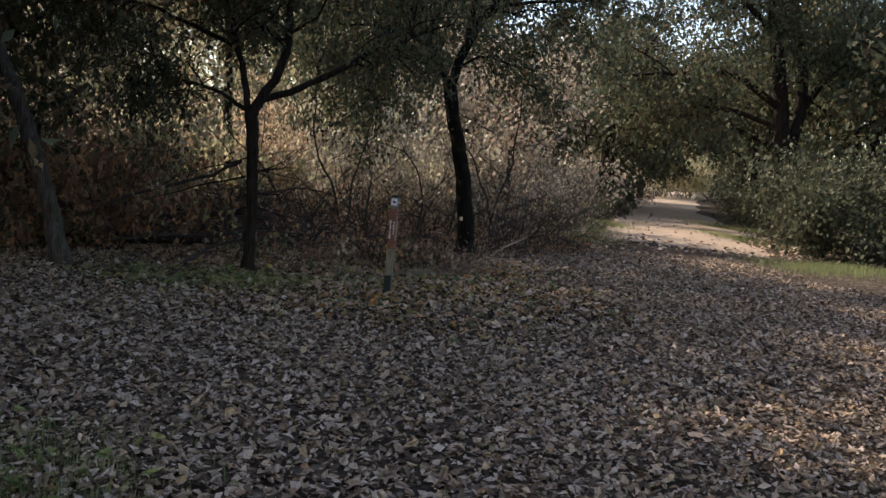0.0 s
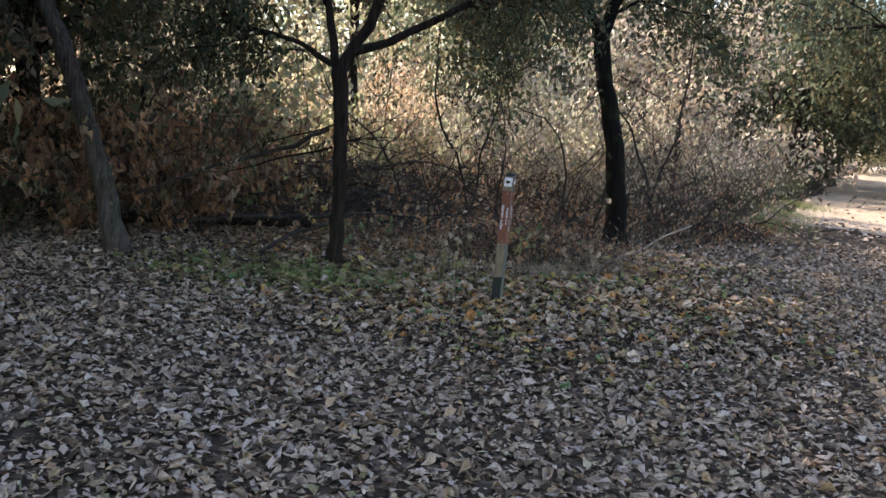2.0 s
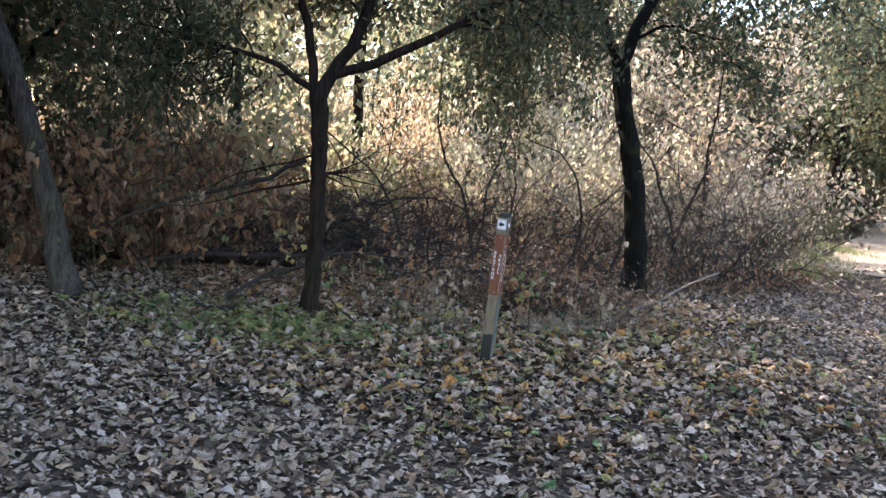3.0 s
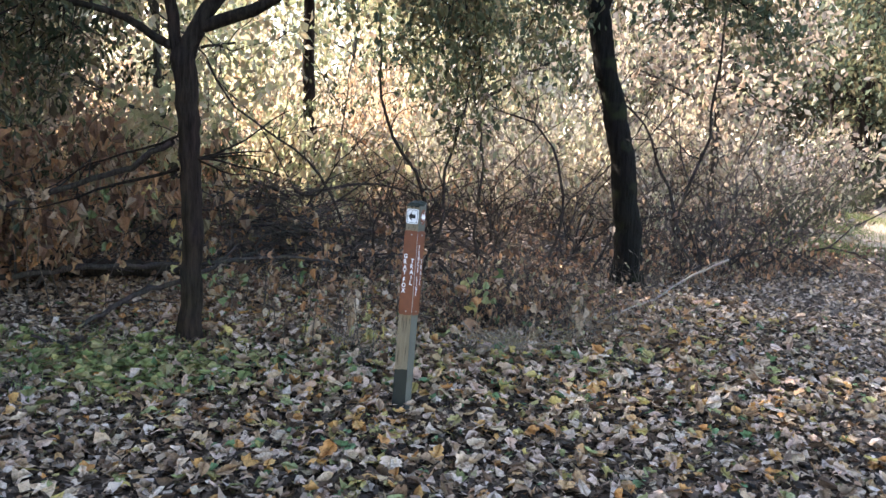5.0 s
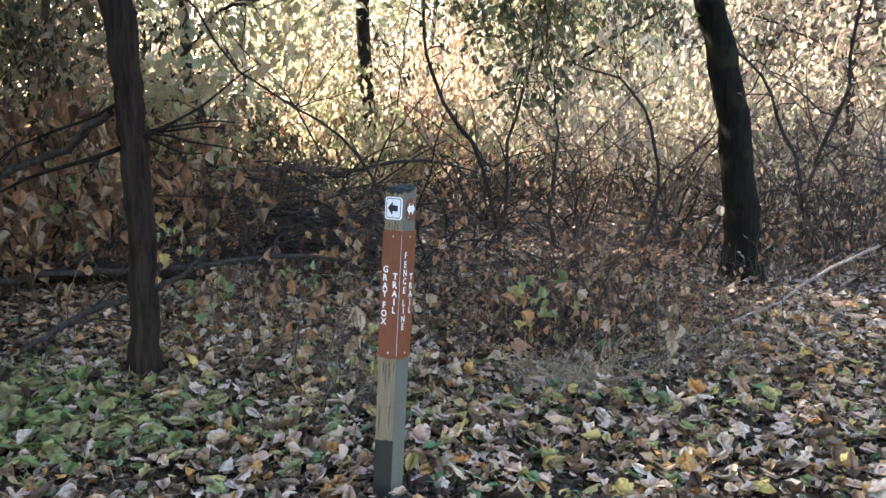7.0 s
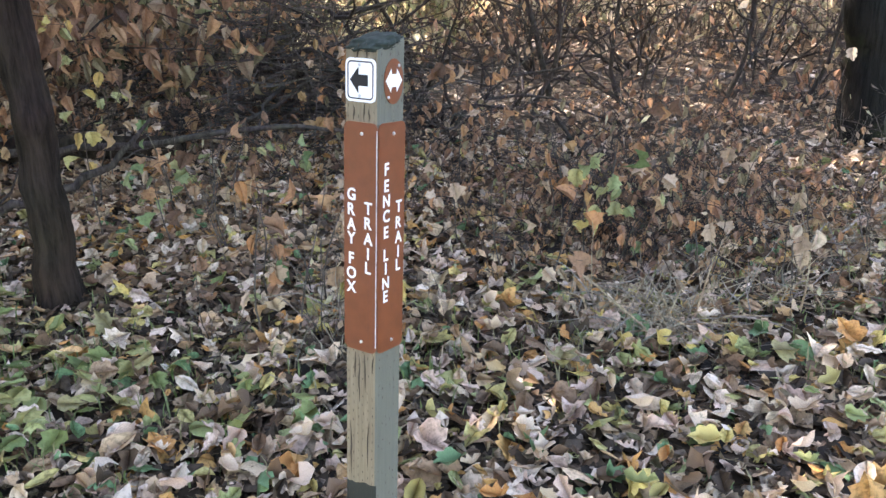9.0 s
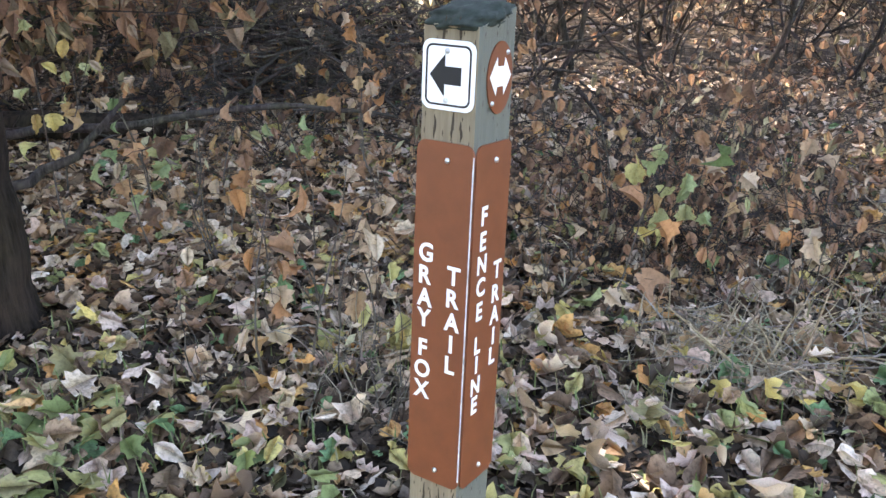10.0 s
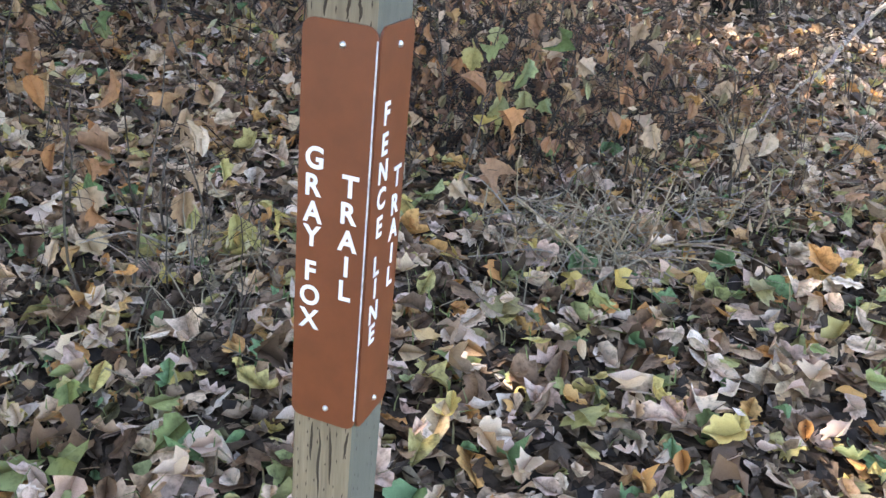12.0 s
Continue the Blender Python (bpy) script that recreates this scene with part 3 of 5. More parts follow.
# ---- trees seen well ----
def tree_a():
    rng = np.random.default_rng(21)
    trunk = ([(-1.70, 1.37, 0), (-1.69, 1.37, 0.8), (-1.715, 1.37, 1.45), (-1.765, 1.37, 2.2)], [0.087, 0.079, 0.077, 0.090])
    limbs = [([(-1.80, 1.37, 2.1), (-1.93, 1.37, 2.85), (-2.10, 1.40, 3.2), (-2.2, 1.6, 4.3)], [0.05, 0.042, 0.035, 0.02]),
             ([(-1.80, 1.37, 2.1), (-1.62, 1.37, 2.42), (-1.34, 1.37, 2.95), (-1.36, 1.30, 3.5), (-1.5, 1.2, 4.6)], [0.075, 0.065, 0.055, 0.045, 0.02]),
             ([(-1.70, 1.37, 2.32), (-1.0, 1.37, 2.60), (-0.65, 1.37, 2.86), (0.3, 1.5, 3.4), (1.0, 1.7, 3.7)], [0.05, 0.045, 0.038, 0.028, 0.012]),
             ([(-1.86, 1.37, 2.2), (-2.25, 1.3, 2.42), (-2.7, 1.2, 2.5), (-3.4, 1.0, 2.6)], [0.035, 0.026, 0.02, 0.01]),
             ([(-2.0, 1.38, 3.0), (-3.0, 1.6, 3.4), (-3.9, 1.7, 3.6)], [0.035, 0.025, 0.01]),
             ([(-1.40, 1.3, 3.6), (-0.8, 1.0, 4.6), (0.2, 0.6, 5.6), (1.0, 0.3, 6.2)], [0.04, 0.035, 0.025, 0.012]),
             ([(-1.45, 1.25, 4.2), (-2.2, 0.6, 5.3), (-2.8, -0.1, 6.0)], [0.035, 0.028, 0.012]),
             ([(-1.42, 1.25, 4.0), (-1.2, 2.0, 5.2), (-0.6, 2.6, 6.4)], [0.035, 0.028, 0.012]),
             ([(-2.15, 1.5, 3.8), (-2.6, 2.6, 5.2), (-3.3, 3.8, 6.3), (-3.8, 4.6, 6.9)], [0.045, 0.038, 0.026, 0.012]),
             ([(-1.5, 1.3, 4.3), (-1.3, 2.8, 5.6), (-1.6, 4.2, 6.6), (-1.9, 5.2, 7.2)], [0.045, 0.036, 0.026, 0.012]),
             ([(-2.2, 1.6, 4.2), (-3.4, 1.6, 5.6), (-4.8, 1.8, 6.6)], [0.04, 0.03, 0.012]),
             ([(-1.5, 1.2, 4.5), (-1.8, 0.6, 6.2), (-2.2, 0.8, 7.6)], [0.04, 0.03, 0.012])]
    extra = [sprout(rng, (-1.68, 1.36, 1.38), (1, 0, 0.1 * k), 0.5 + 0.1 * k, 0.011, 7, 0.16) for k in range(-1, 4)]
    extra += [sprout(rng, (-1.80, 1.38, 1.3), (-1, 0.2, -0.35), 1.3, 0.016, 8, 0.1), sprout(rng, (-1.80, 1.38, 1.55), (-1, 0.3, -0.5), 1.2, 0.012, 8, 0.1)]
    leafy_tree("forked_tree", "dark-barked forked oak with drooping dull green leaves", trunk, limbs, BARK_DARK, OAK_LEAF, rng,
               n2=14, len2=1.2, n3=9, len3=0.45, per_twig=18, spread=0.12, leaf_size=0.074, up=0.2, sag=0.12, start=0.35, extra=extra, shape=outline_leaf(SMALL, -0.5, 0.4))


def tree_b():
    rng = np.random.default_rng(22)
    y = 4.9
    trunk = ([(2.40, y, 0), (2.33, y, 0.78), (2.18, y, 1.6), (1.97, y, 2.4), (1.81, y, 3.1)], [0.165, 0.15, 0.145, 0.13, 0.125])
    limbs = [([(1.81, y, 3.0), (2.03, y, 3.7), (2.33, y, 4.35), (3.11, y, 5.25), (3.6, y + 0.2, 6.2)], [0.10, 0.085, 0.07, 0.05, 0.02]),
             ([(2.1, y, 3.9), (2.15, y, 4.5), (2.28, y, 5.15), (2.2, y - 0.2, 6.4)], [0.065, 0.055, 0.045, 0.02]),
             ([(1.81, y, 3.0), (1.55, y, 3.6), (1.31, y, 4.0), (0.7, y - 0.3, 4.9)], [0.08, 0.06, 0.05, 0.02]),
             ([(2.33, y, 4.35), (2.9, y, 4.7), (3.68, y, 4.8), (4.6, y - 0.2, 4.9)], [0.04, 0.035, 0.028, 0.012]),
             ([(1.95, y, 3.4), (2.4, y, 3.72), (2.75, y, 3.6), (3.3, y - 0.2, 3.5)], [0.028, 0.022, 0.018, 0.008]),
             ([(1.5, y, 3.7), (0.6, y - 0.7, 3.9), (-0.4, y - 1.0, 3.8)], [0.04, 0.028, 0.012]),
             ([(2.25, y, 5.0), (1.2, y - 0.6, 6.2), (0.0, y - 1.0, 7.0), (-1.2, y - 1.0, 7.4)], [0.05, 0.04, 0.03, 0.012]),
             ([(2.25, y, 5.6), (2.4, y + 1.0, 7.0), (2.0, y + 2.0, 8.0)], [0.045, 0.035, 0.012]),
             ([(1.3, y - 0.1, 4.1), (0.2, y + 0.6, 5.2), (-0.8, y + 1.4, 6.2)], [0.045, 0.032, 0.012]),
             ([(2.7, y, 4.8), (3.6, y - 0.8, 5.8), (4.6, y - 1.4, 6.6)], [0.045, 0.032, 0.012]),
             ([(1.2, y - 0.1, 4.2), (-0.4, y - 0.3, 5.4), (-2.0, y + 0.2, 6.2), (-3.4, y + 0.8, 6.6)], [0.05, 0.04, 0.03, 0.012]),
             ([(2.2, y, 6.0), (0.8, y + 0.4, 7.4), (-0.8, y + 1.0, 8.2), (-2.2, y + 1.6, 8.4)], [0.05, 0.04, 0.03, 0.012]),
             ([(1.2, y - 0.1, 4.2), (0.6, y - 1.4, 4.9), (-0.2, y - 2.4, 5.2)], [0.04, 0.03, 0.012]),
             ([(0.9, y - 0.2, 4.6), (0.55, y - 0.5, 3.9), (0.3, y - 0.6, 3.0)], [0.022, 0.016, 0.007])]
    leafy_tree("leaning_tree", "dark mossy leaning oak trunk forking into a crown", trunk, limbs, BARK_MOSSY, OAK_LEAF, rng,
               n2=14, len2=1.4, n3=9, len3=0.5, per_twig=16, spread=0.13, leaf_size=0.09, up=0.12, sag=0.10, start=0.3)


def tree_left():
    rng = np.random.default_rng(23)
    y = 1.15
    trunk = ([(-4.02, y, 0), (-4.17, y, 0.64), (-4.53, y, 1.86), (-4.86, y, 2.66), (-5.1, y, 3.5), (-5.3, y, 4.6)], [0.12, 0.11, 0.10, 0.095, 0.08, 0.06])
    limbs = [([(-5.0, y, 3.1), (-4.2, y + 0.2, 3.6), (-3.3, y + 0.3, 3.7), (-2.6, y + 0.3, 3.9)], [0.05, 0.04, 0.025, 0.012]),
             ([(-5.3, y, 4.5), (-5.6, y, 5.4), (-5.5, y, 6.6)], [0.05, 0.04, 0.015]),
             ([(-5.1, y, 3.6), (-6.0, y + 0.3, 4.3), (-7.0, y + 0.5, 4.8)], [0.05, 0.035, 0.015]),
             ([(-4.9, y, 2.8), (-5.6, y - 0.6, 3.3), (-6.2, y - 1.3, 3.6)], [0.04, 0.03, 0.012]),
             ([(-5.2, y, 4.0), (-4.6, y + 0.8, 4.7), (-4.0, y + 1.6, 5.3)], [0.04, 0.03, 0.012])]
    leafy_tree("leaning_tree", "grey-barked slender tree leaning over the clearing's edge", trunk, limbs, BARK_GREY, BROWN_OAK_LEAF, rng,
               n2=14, len2=1.4, n3=9, len3=0.5, per_twig=14, spread=0.14, leaf_size=0.085, up=0.1, sag=0.1)


def tree_road_left():
    rng = np.random.default_rng(24)
    x, y = 10.9, 17.9
    trunk = ([(x, y, 0), (x, y, 1.6), (x + 0.1, y, 3.4), (x + 0.2, y, 5.0)], [0.16, 0.14, 0.12, 0.09])
    limbs = [([(x, y, 1.2), (x - 0.6, y, 2.2), (x - 0.9, y, 3.4)], [0.09, 0.07, 0.03]),
             ([(x + 0.1, y, 3.2), (x + 1.4, y, 4.2), (x + 3.2, y + 0.5, 4.4)], [0.09, 0.07, 0.02]),
             ([(x + 0.2, y, 4.8), (x - 0.5, y, 6.2), (x - 0.8, y, 7.6)], [0.08, 0.06, 0.02]),
             ([(x + 0.2, y, 4.6), (x + 1.2, y, 6.0), (x + 2.0, y, 7.4)], [0.08, 0.06, 0.02])]
    leafy_tree("forked_tree", "dark forked oak beside the dirt track", trunk, limbs, BARK_DARK, OAK_LEAF, rng,
               n2=13, len2=1.6, n3=8, len3=0.7, per_twig=14, spread=0.2, leaf_size=0.12)


def oak_road_right():
    rng = np.random.default_rng(25)
    x, y = 15.6, 14.0
    trunk = ([(x, y, 0), (x - 0.2, y, 2.2), (x - 0.6, y, 4.6), (x - 1.0, y, 6.5)], [0.30, 0.26, 0.22, 0.18])
    limbs = [([(x - 0.7, y, 4.8), (x - 1.3, y, 7.2), (x - 1.6, y, 9.0)], [0.19, 0.13, 0.04]),
             ([(x - 0.1, y, 2.4), (x + 0.3, y, 4.8), (x - 0.6, y, 7.6), (x - 0.5, y, 9.2)], [0.2, 0.17, 0.12, 0.05]),
             ([(x + 0.2, y, 4.2), (x + 1.3, y, 5.7), (x + 2.0, y, 7.6)], [0.13, 0.1, 0.03]),
             ([(x - 0.6, y, 4.2), (x - 2.2, y + 0.3, 5.2), (x - 4.2, y + 0.6, 5.0), (x - 6.0, y + 1, 4.7)], [0.13, 0.1, 0.06, 0.02]),
             ([(x - 0.5, y, 3.6), (x - 1.8, y + 1.6, 4.2), (x - 3.2, y + 3.2, 4.1)], [0.1, 0.07, 0.02]),
             ([(x - 1.0, y, 6.4), (x - 2.8, y - 0.6, 7.3), (x - 4.8, y - 1.0, 7.4)], [0.11, 0.08, 0.02])]
    leafy_tree("spreading_oak", "large dark oak with spreading limbs over the track", trunk, limbs, BARK_DARK, OAK_LEAF, rng,
               n2=18, len2=2.2, n3=10, len3=0.9, per_twig=24, spread=0.24, leaf_size=0.14)


def tree_thin():
    rng = np.random.default_rng(26)
    x, y = -6.4, 4.7
    trunk = ([(x, y, 0), (x - 0.1, y, 1.6), (x - 0.35, y, 3.4), (x - 0.3, y, 5.6), (x - 0.1, y, 7.0)], [0.09, 0.08, 0.07, 0.055, 0.03])
    limbs = [([(x - 0.3, y, 3.0), (x + 0.4, y - 0.1, 3.8), (x + 1.2, y - 0.2, 4.2)], [0.04, 0.03, 0.01]), ([(x - 0.35, y, 3.6), (x - 1.1, y + 0.2, 4.5), (x - 1.8, y + 0.3, 5.0)], [0.04, 0.03, 0.01]),
             ([(x - 0.3, y, 4.6), (x + 0.3, y + 1.2, 5.6), (x + 0.8, y + 2.6, 6.2)], [0.045, 0.03, 0.01]), ([(x - 0.3, y, 5.2), (x + 0.8, y + 0.6, 6.2), (x + 2.0, y + 1.4, 6.8)], [0.04, 0.03, 0.01]),
             ([(x - 0.2, y, 6.2), (x - 0.6, y + 1.2, 7.2), (x - 0.4, y + 2.6, 7.8)], [0.035, 0.025, 0.01]), ([(x - 0.1, y, 6.8), (x + 0.6, y - 0.2, 7.8), (x + 1.4, y, 8.4)], [0.03, 0.025, 0.01]),
             ([(x - 0.3, y, 4.4), (x - 0.2, y + 1.0, 4.8), (x + 0.2, y + 2.4, 4.9)], [0.04, 0.03, 0.01])]
    leafy_tree("slender_tree", "slender dark tree standing in the thicket", trunk, limbs, BARK_DARK, OAK_LEAF, rng, n2=13, len2=1.4, n3=9, per_twig=20, spread=0.14, leaf_size=0.09)


tree_a()
tree_b()
tree_left()
tree_road_left()
oak_road_right()
tree_thin()


# added tree, out of the camera's view: its limbs keep sun off the clearing
def unseen_shade_oak():
    rng = np.random.default_rng(27)
    x, y = -7.2, -4.6
    trunk = ([(x, y, 0), (x + 0.2, y, 2.0), (x + 0.6, y + 0.2, 4.0), (x + 0.8, y + 0.3, 6.2)], [0.30, 0.26, 0.22, 0.16])
    limbs = [([(x + 0.5, y, 3.8), (x + 2.4, y + 1.2, 5.6), (x + 4.6, y + 2.2, 6.4), (x + 6.6, y + 2.8, 6.8)], [0.15, 0.12, 0.08, 0.03]),
             ([(x + 0.6, y, 4.2), (x + 2.6, y - 0.6, 6.0), (x + 4.8, y - 0.8, 6.8), (x + 6.8, y - 0.6, 7.2)], [0.15, 0.12, 0.08, 0.03]),
             ([(x + 0.7, y + 0.2, 5.0), (x + 1.6, y + 2.4, 6.6), (x + 2.8, y + 4.4, 7.4)], [0.13, 0.1, 0.03]),
             ([(x + 0.7, y + 0.2, 5.4), (x + 2.6, y + 0.8, 7.4), (x + 4.6, y + 1.2, 8.4)], [0.12, 0.1, 0.03]),
             ([(x + 0.7, y, 5.2), (x + 1.4, y - 2.0, 6.6), (x + 2.6, y - 3.6, 7.4)], [0.12, 0.1, 0.03]),
             ([(x + 0.4, y, 4.4), (x - 1.4, y + 0.4, 6.0), (x - 3.0, y + 0.6, 6.8)], [0.12, 0.1, 0.03])]
    leafy_tree("spreading_oak", "unseen tall oak added to shade the leaf-strewn clearing", trunk, limbs, BARK_DARK, OAK_LEAF, rng,
               n2=12, len2=1.6, n3=7, len3=0.6, per_twig=10, spread=0.2, leaf_size=0.12, up=0.35, sag=0.0, start=0.35)


unseen_shade_oak()


def thicket_poles():
    """Bare thin young trees standing in the thicket."""
    rng = np.random.default_rng(28)
    for k in range(44):
        x, y = (rng.uniform(-6, 7), rng.uniform(5.6, 11)) if k < 26 else (rng.uniform(-1.5, 6), rng.uniform(4.6, 6.6))
        if road_offset(x, y)[1] > -2.2 or math.hypot(x - 2.4, y - 4.9) < 1:
            continue
        h = rng.uniform(2.2, 4.2)
        ob = tagged(new("young_tree"), "thin bare young tree with crooked dark branches", "tree", "young trees in the thicket")
        ob.location = (x, y, 0)
        stem = sprout(rng, (0, 0, -0.05), (rng.normal(0, 0.25), rng.normal(0, 0.25), 1), h, rng.uniform(0.014, 0.03), 14, 0.17)
        part("trunk", tube_mesh("trunk", [stem], 6), TWIG_DARK, ob)
        for j in range(rng.integers(4, 8)):
            i = rng.integers(3, 11)
            b = sprout(rng, stem[0][i], (rng.normal(), rng.normal(), 0.7), rng.uniform(0.5, 1.3), stem[1][i] * 0.55, 9, 0.26)
            part("branch", tube_mesh("branch", [b], 5), TWIG_DARK, ob)


thicket_poles()


# ---- wood round the clearing ----
def wood():
    rng = np.random.default_rng(31)
    kinds = [
        (auto_tree("woodland_tree", "dark evergreen oak of the wood", 8.5, 3.2, BARK_DARK, OAK_LEAF, rng, 0.15, 9, 0.17, 0.18, n2=8, len2=1.6, n3=7, len3=0.7, per_twig=18, spread=0.22, group="trees of the wood", bare=0.3),
         # the first two are never in view; added to cast shade on the clearing
         [(-8.5, 1.0, 1.1), (-7.8, -1.6, 1.05), (-17, 26.5, 1.5), (-21, 24, 1.6), (-6.6, 5.1, 0.95), (-11.5, 4.0, 1.2), (-13, -1, 1.2), (-6, -14, 1), (0, -16, 1.05), (6, -15, 1), (11, -11, 1), (13, -5, 1),
          (-10.2, -0.8, 1.2), (-13.5, 2.2, 1.3), (17, -1, 1.1), (18.5, 8, 1.0), (-15.5, -5, 1.3), (-12.0, 8.2, 1.3), (-9.8, 6.2, 1.15), (0.4, 15.5, 0.85), (8.2, 25.5, 1.3), (5.5, -13.5, 1.3)]),
        (auto_tree("woodland_tree", "dark oak arching beside the track", 8.0, 3.6, BARK_DARK, OAK_LEAF, rng, 0.17, 9, 0.19, 0.36, n2=8, len2=1.7, n3=7, len3=0.8, per_twig=15, spread=0.24, group="trees of the wood", bare=0.3),
         [(14.6, 25.0, 1), (18.0, 31.0, 1.05), (22.0, 38.0, 1.1), (27, 46.5, 1.1), (20.3, 22.5, 1.25), (24.5, 29.0, 1.25), (28.5, 36.5, 1.1), (33, 44, 1.15), (19.8, 16.0, 1.25), (23.5, 20, 1.4), (20, 11, 1.3), (16.0, 28.5, 1.2), (30, 24, 1.4), (36, 34, 1.5), (7, 35, 1.5), (40, 52, 1.5)]),
        (auto_tree("woodland_tree", "tree with yellow autumn leaves behind the thicket", 7.5, 2.6, BARK_GREY, YELLOW_LEAF, rng, 0.09, 9, 0.15, 0.10, n2=7, len2=1.2, n3=6, len3=0.6, per_twig=12, spread=0.22, group="trees of the wood", bare=0.3),
         [(-3.4, 7.1, 0.9), (-6.5, 19.5, 1.1), (-2.5, 18.5, 1.0), (1.5, 20, 1.05), (-10, 22.5, 1.3), (-5.5, 25, 1.4), (0, 26, 1.4), (-14, 26, 1.5), (32, 58, 1.5), (37, 57, 1.5), (28, 57, 1.5), (4.5, 29, 1.5), (35, 64, 1.8), (-9, 31, 1.7), (-2, 34, 1.8), (42, 62, 1.8)]),
        (auto_tree("woodland_tree", "tree with tan withered leaves in the thicket", 6.5, 2.4, BARK_GREY, TAN_LEAF, rng, 0.08, 9, 0.14, 0.08, n2=7, len2=1.1, n3=6, len3=0.6, per_twig=11, spread=0.2, group="trees of the wood", bare=0.3),
         [(5.0, 10.6, 0.95), (5.0, 23, 1.25), (-5.4, 6.6, 0.7), (9.5, 28, 1.4), (13.5, 31, 1.4), (2.0, 31, 1.6), (17, 39, 1.7), (-12, 34, 1.8), (10, 38, 1.8)]),
    ]
    kinds.append((auto_tree("woodland_tree", "tall dark oak with a high crown above the thicket", 8.5, 3.0, BARK_DARK, OAK_LEAF, rng, 0.12, 9, 0.13, 0.5, n2=9, len2=1.4, n3=8, len3=0.6, per_twig=18, spread=0.2, group="trees of the wood", bare=0.3),
                  [(-1.9, 8.9, 1.0), (-13.5, -9.5, 1.1)]))
    for ob, places in kinds:
        copies(ob, places, rng)


wood()


def thicket():
    rng = np.random.default_rng(41)
    kinds = [
        shrub("thicket_shrub", "leafless grey-brown shrub with many thin stems", rng, 2.6, 1.8, 11, TWIG, TAN_LEAF, 15, 2, 0.06, low=3, wander=0.2),
        shrub("thicket_shrub", "thin-stemmed shrub with small tan leaves", rng, 3.0, 1.9, 11, TWIG, TAN_LEAF, 10, 8, 0.085, 0.085, low=3),
        shrub("thicket_shrub", "pale straw-coloured shrub with withered leaves", rng, 2.6, 1.8, 13, TWIG_PALE, STRAW_LEAF, 10, 8, 0.085, 0.085, low=3),
        shrub("thicket_shrub", "shrub with yellow-green autumn leaves", rng, 2.6, 1.8, 10, TWIG, YELLOW_LEAF, 10, 11, 0.095, 0.09, low=3),
        shrub("thicket_shrub", "shrub with rust-brown withered leaves", rng, 2.3, 1.9, 10, TWIG_DARK, RUST_LEAF, 11, 8, 0.10, 0.09, shape=outline_leaf(BLUNT, -0.5, 0.5)),
        shrub("thicket_shrub", "low dark tangle of twigs and dead stems", rng, 1.1, 1.6, 18, TWIG_DARK, RUST_LEAF, 18, 1, 0.07, arch=0.25, keep=0.22, shape=outline_leaf(OVAL, -0.7, 0.6)),
        shrub("thicket_shrub", "bare dark shrub of crooked arching branches", rng, 2.4, 2.2, 9, TWIG_DARK, RUST_LEAF, 16, 1, 0.07, low=3, arch=0.16, wander=0.24, keep=0.4),
        shrub("thicket_shrub", "shrub with peach-coloured autumn leaves", rng, 2.9, 1.9, 10, TWIG, PEACH_LEAF, 10, 11, 0.095, 0.09, low=3),
        shrub("thicket_shrub", "dull green shrub in the shade of the wood", rng, 2.7, 1.9, 12, TWIG_DARK, GREY_GREEN, 11, 13, 0.07, 0.09, wide=0.22),
    ]
    spots = [[] for _ in kinds]
    for gx in np.arange(-9.5, 9.5, 1.05):
        for gy in np.arange(4.2, 15.5, 1.15):
            x, y = gx + rng.uniform(-0.45, 0.45), gy + rng.uniform(-0.5, 0.5)
            along, off = road_offset(x, y)
            if off > -2.6 or y < 5.6 + 0.30 * max(x - 2, 0) and -4.5 < x or np.hypot(x - 2.4, y - 4.9) < 1.3:
                continue
            if -3.2 < x < 1.0 and y < 7.0:
                continue
            if off > -5.2 and along > 2.5 and math.sin(along * 1.7 + 0.6) > -0.25:
                continue
            near = y < 7.6 + 0.35 * max(x - 2, 0)
            if x < -2.8:
                k = rng.choice([4, 8, 6, 5, 8, 4] if near else [4, 8, 7, 3, 0, 7])
            elif x > 2.6:
                k = rng.choice([6, 0, 5, 6, 0, 1] if near else [0, 1, 2, 1, 6, 2])
            else:
                k = rng.choice([6, 0, 5, 6] if near else [3, 2, 1, 7 if x < -0.5 else 3, 2, 6])
            if near and rng.random() < 0.2:
                continue
            spots[k].append((x, y, rng.uniform(0.65, 1.25)))
    spots[4] += [(-3.6, 2.7, 0.95), (-4.6, 2.6, 1.0), (-3.9, 3.6, 1.0), (-5.2, 3.6, 1.0)]
    spots[5] += [(-2.6, 3.6, 0.9), (-1.6, 3.9, 0.9), (-0.6, 3.7, 0.8), (0.55, 2.6, 0.6), (1.0, 2.8, 0.65), (0.25, 2.4, 0.5), (0.75, 2.35, 0.45), (1.3, 2.6, 0.5), (0.6, 3.1, 0.7), (0.9, 3.9, 0.7), (3.4, 5.6, 0.9), (1.3, 5.6, 0.9), (0.6, 4.6, 0.9), (2.6, 5.9, 1.0), (-3.4, 4.2, 1.0), (3.3, 5.0, 0.8), (4.0, 6.0, 0.9), (4.9, 7.2, 0.9)]
    spots[5] += [(3.0, 5.3, 0.8), (3.7, 5.2, 0.7), (4.4, 5.9, 0.8), (5.2, 6.6, 0.8), (1.7, 5.0, 0.8), (0.9, 4.9, 0.9), (-0.7, 4.4, 0.9), (-2.7, 4.5, 1.0), (0.5, 3.6, 0.75), (5.9, 7.9, 0.8), (3.0, 6.6, 1.0), (4.0, 7.0, 1.0)]
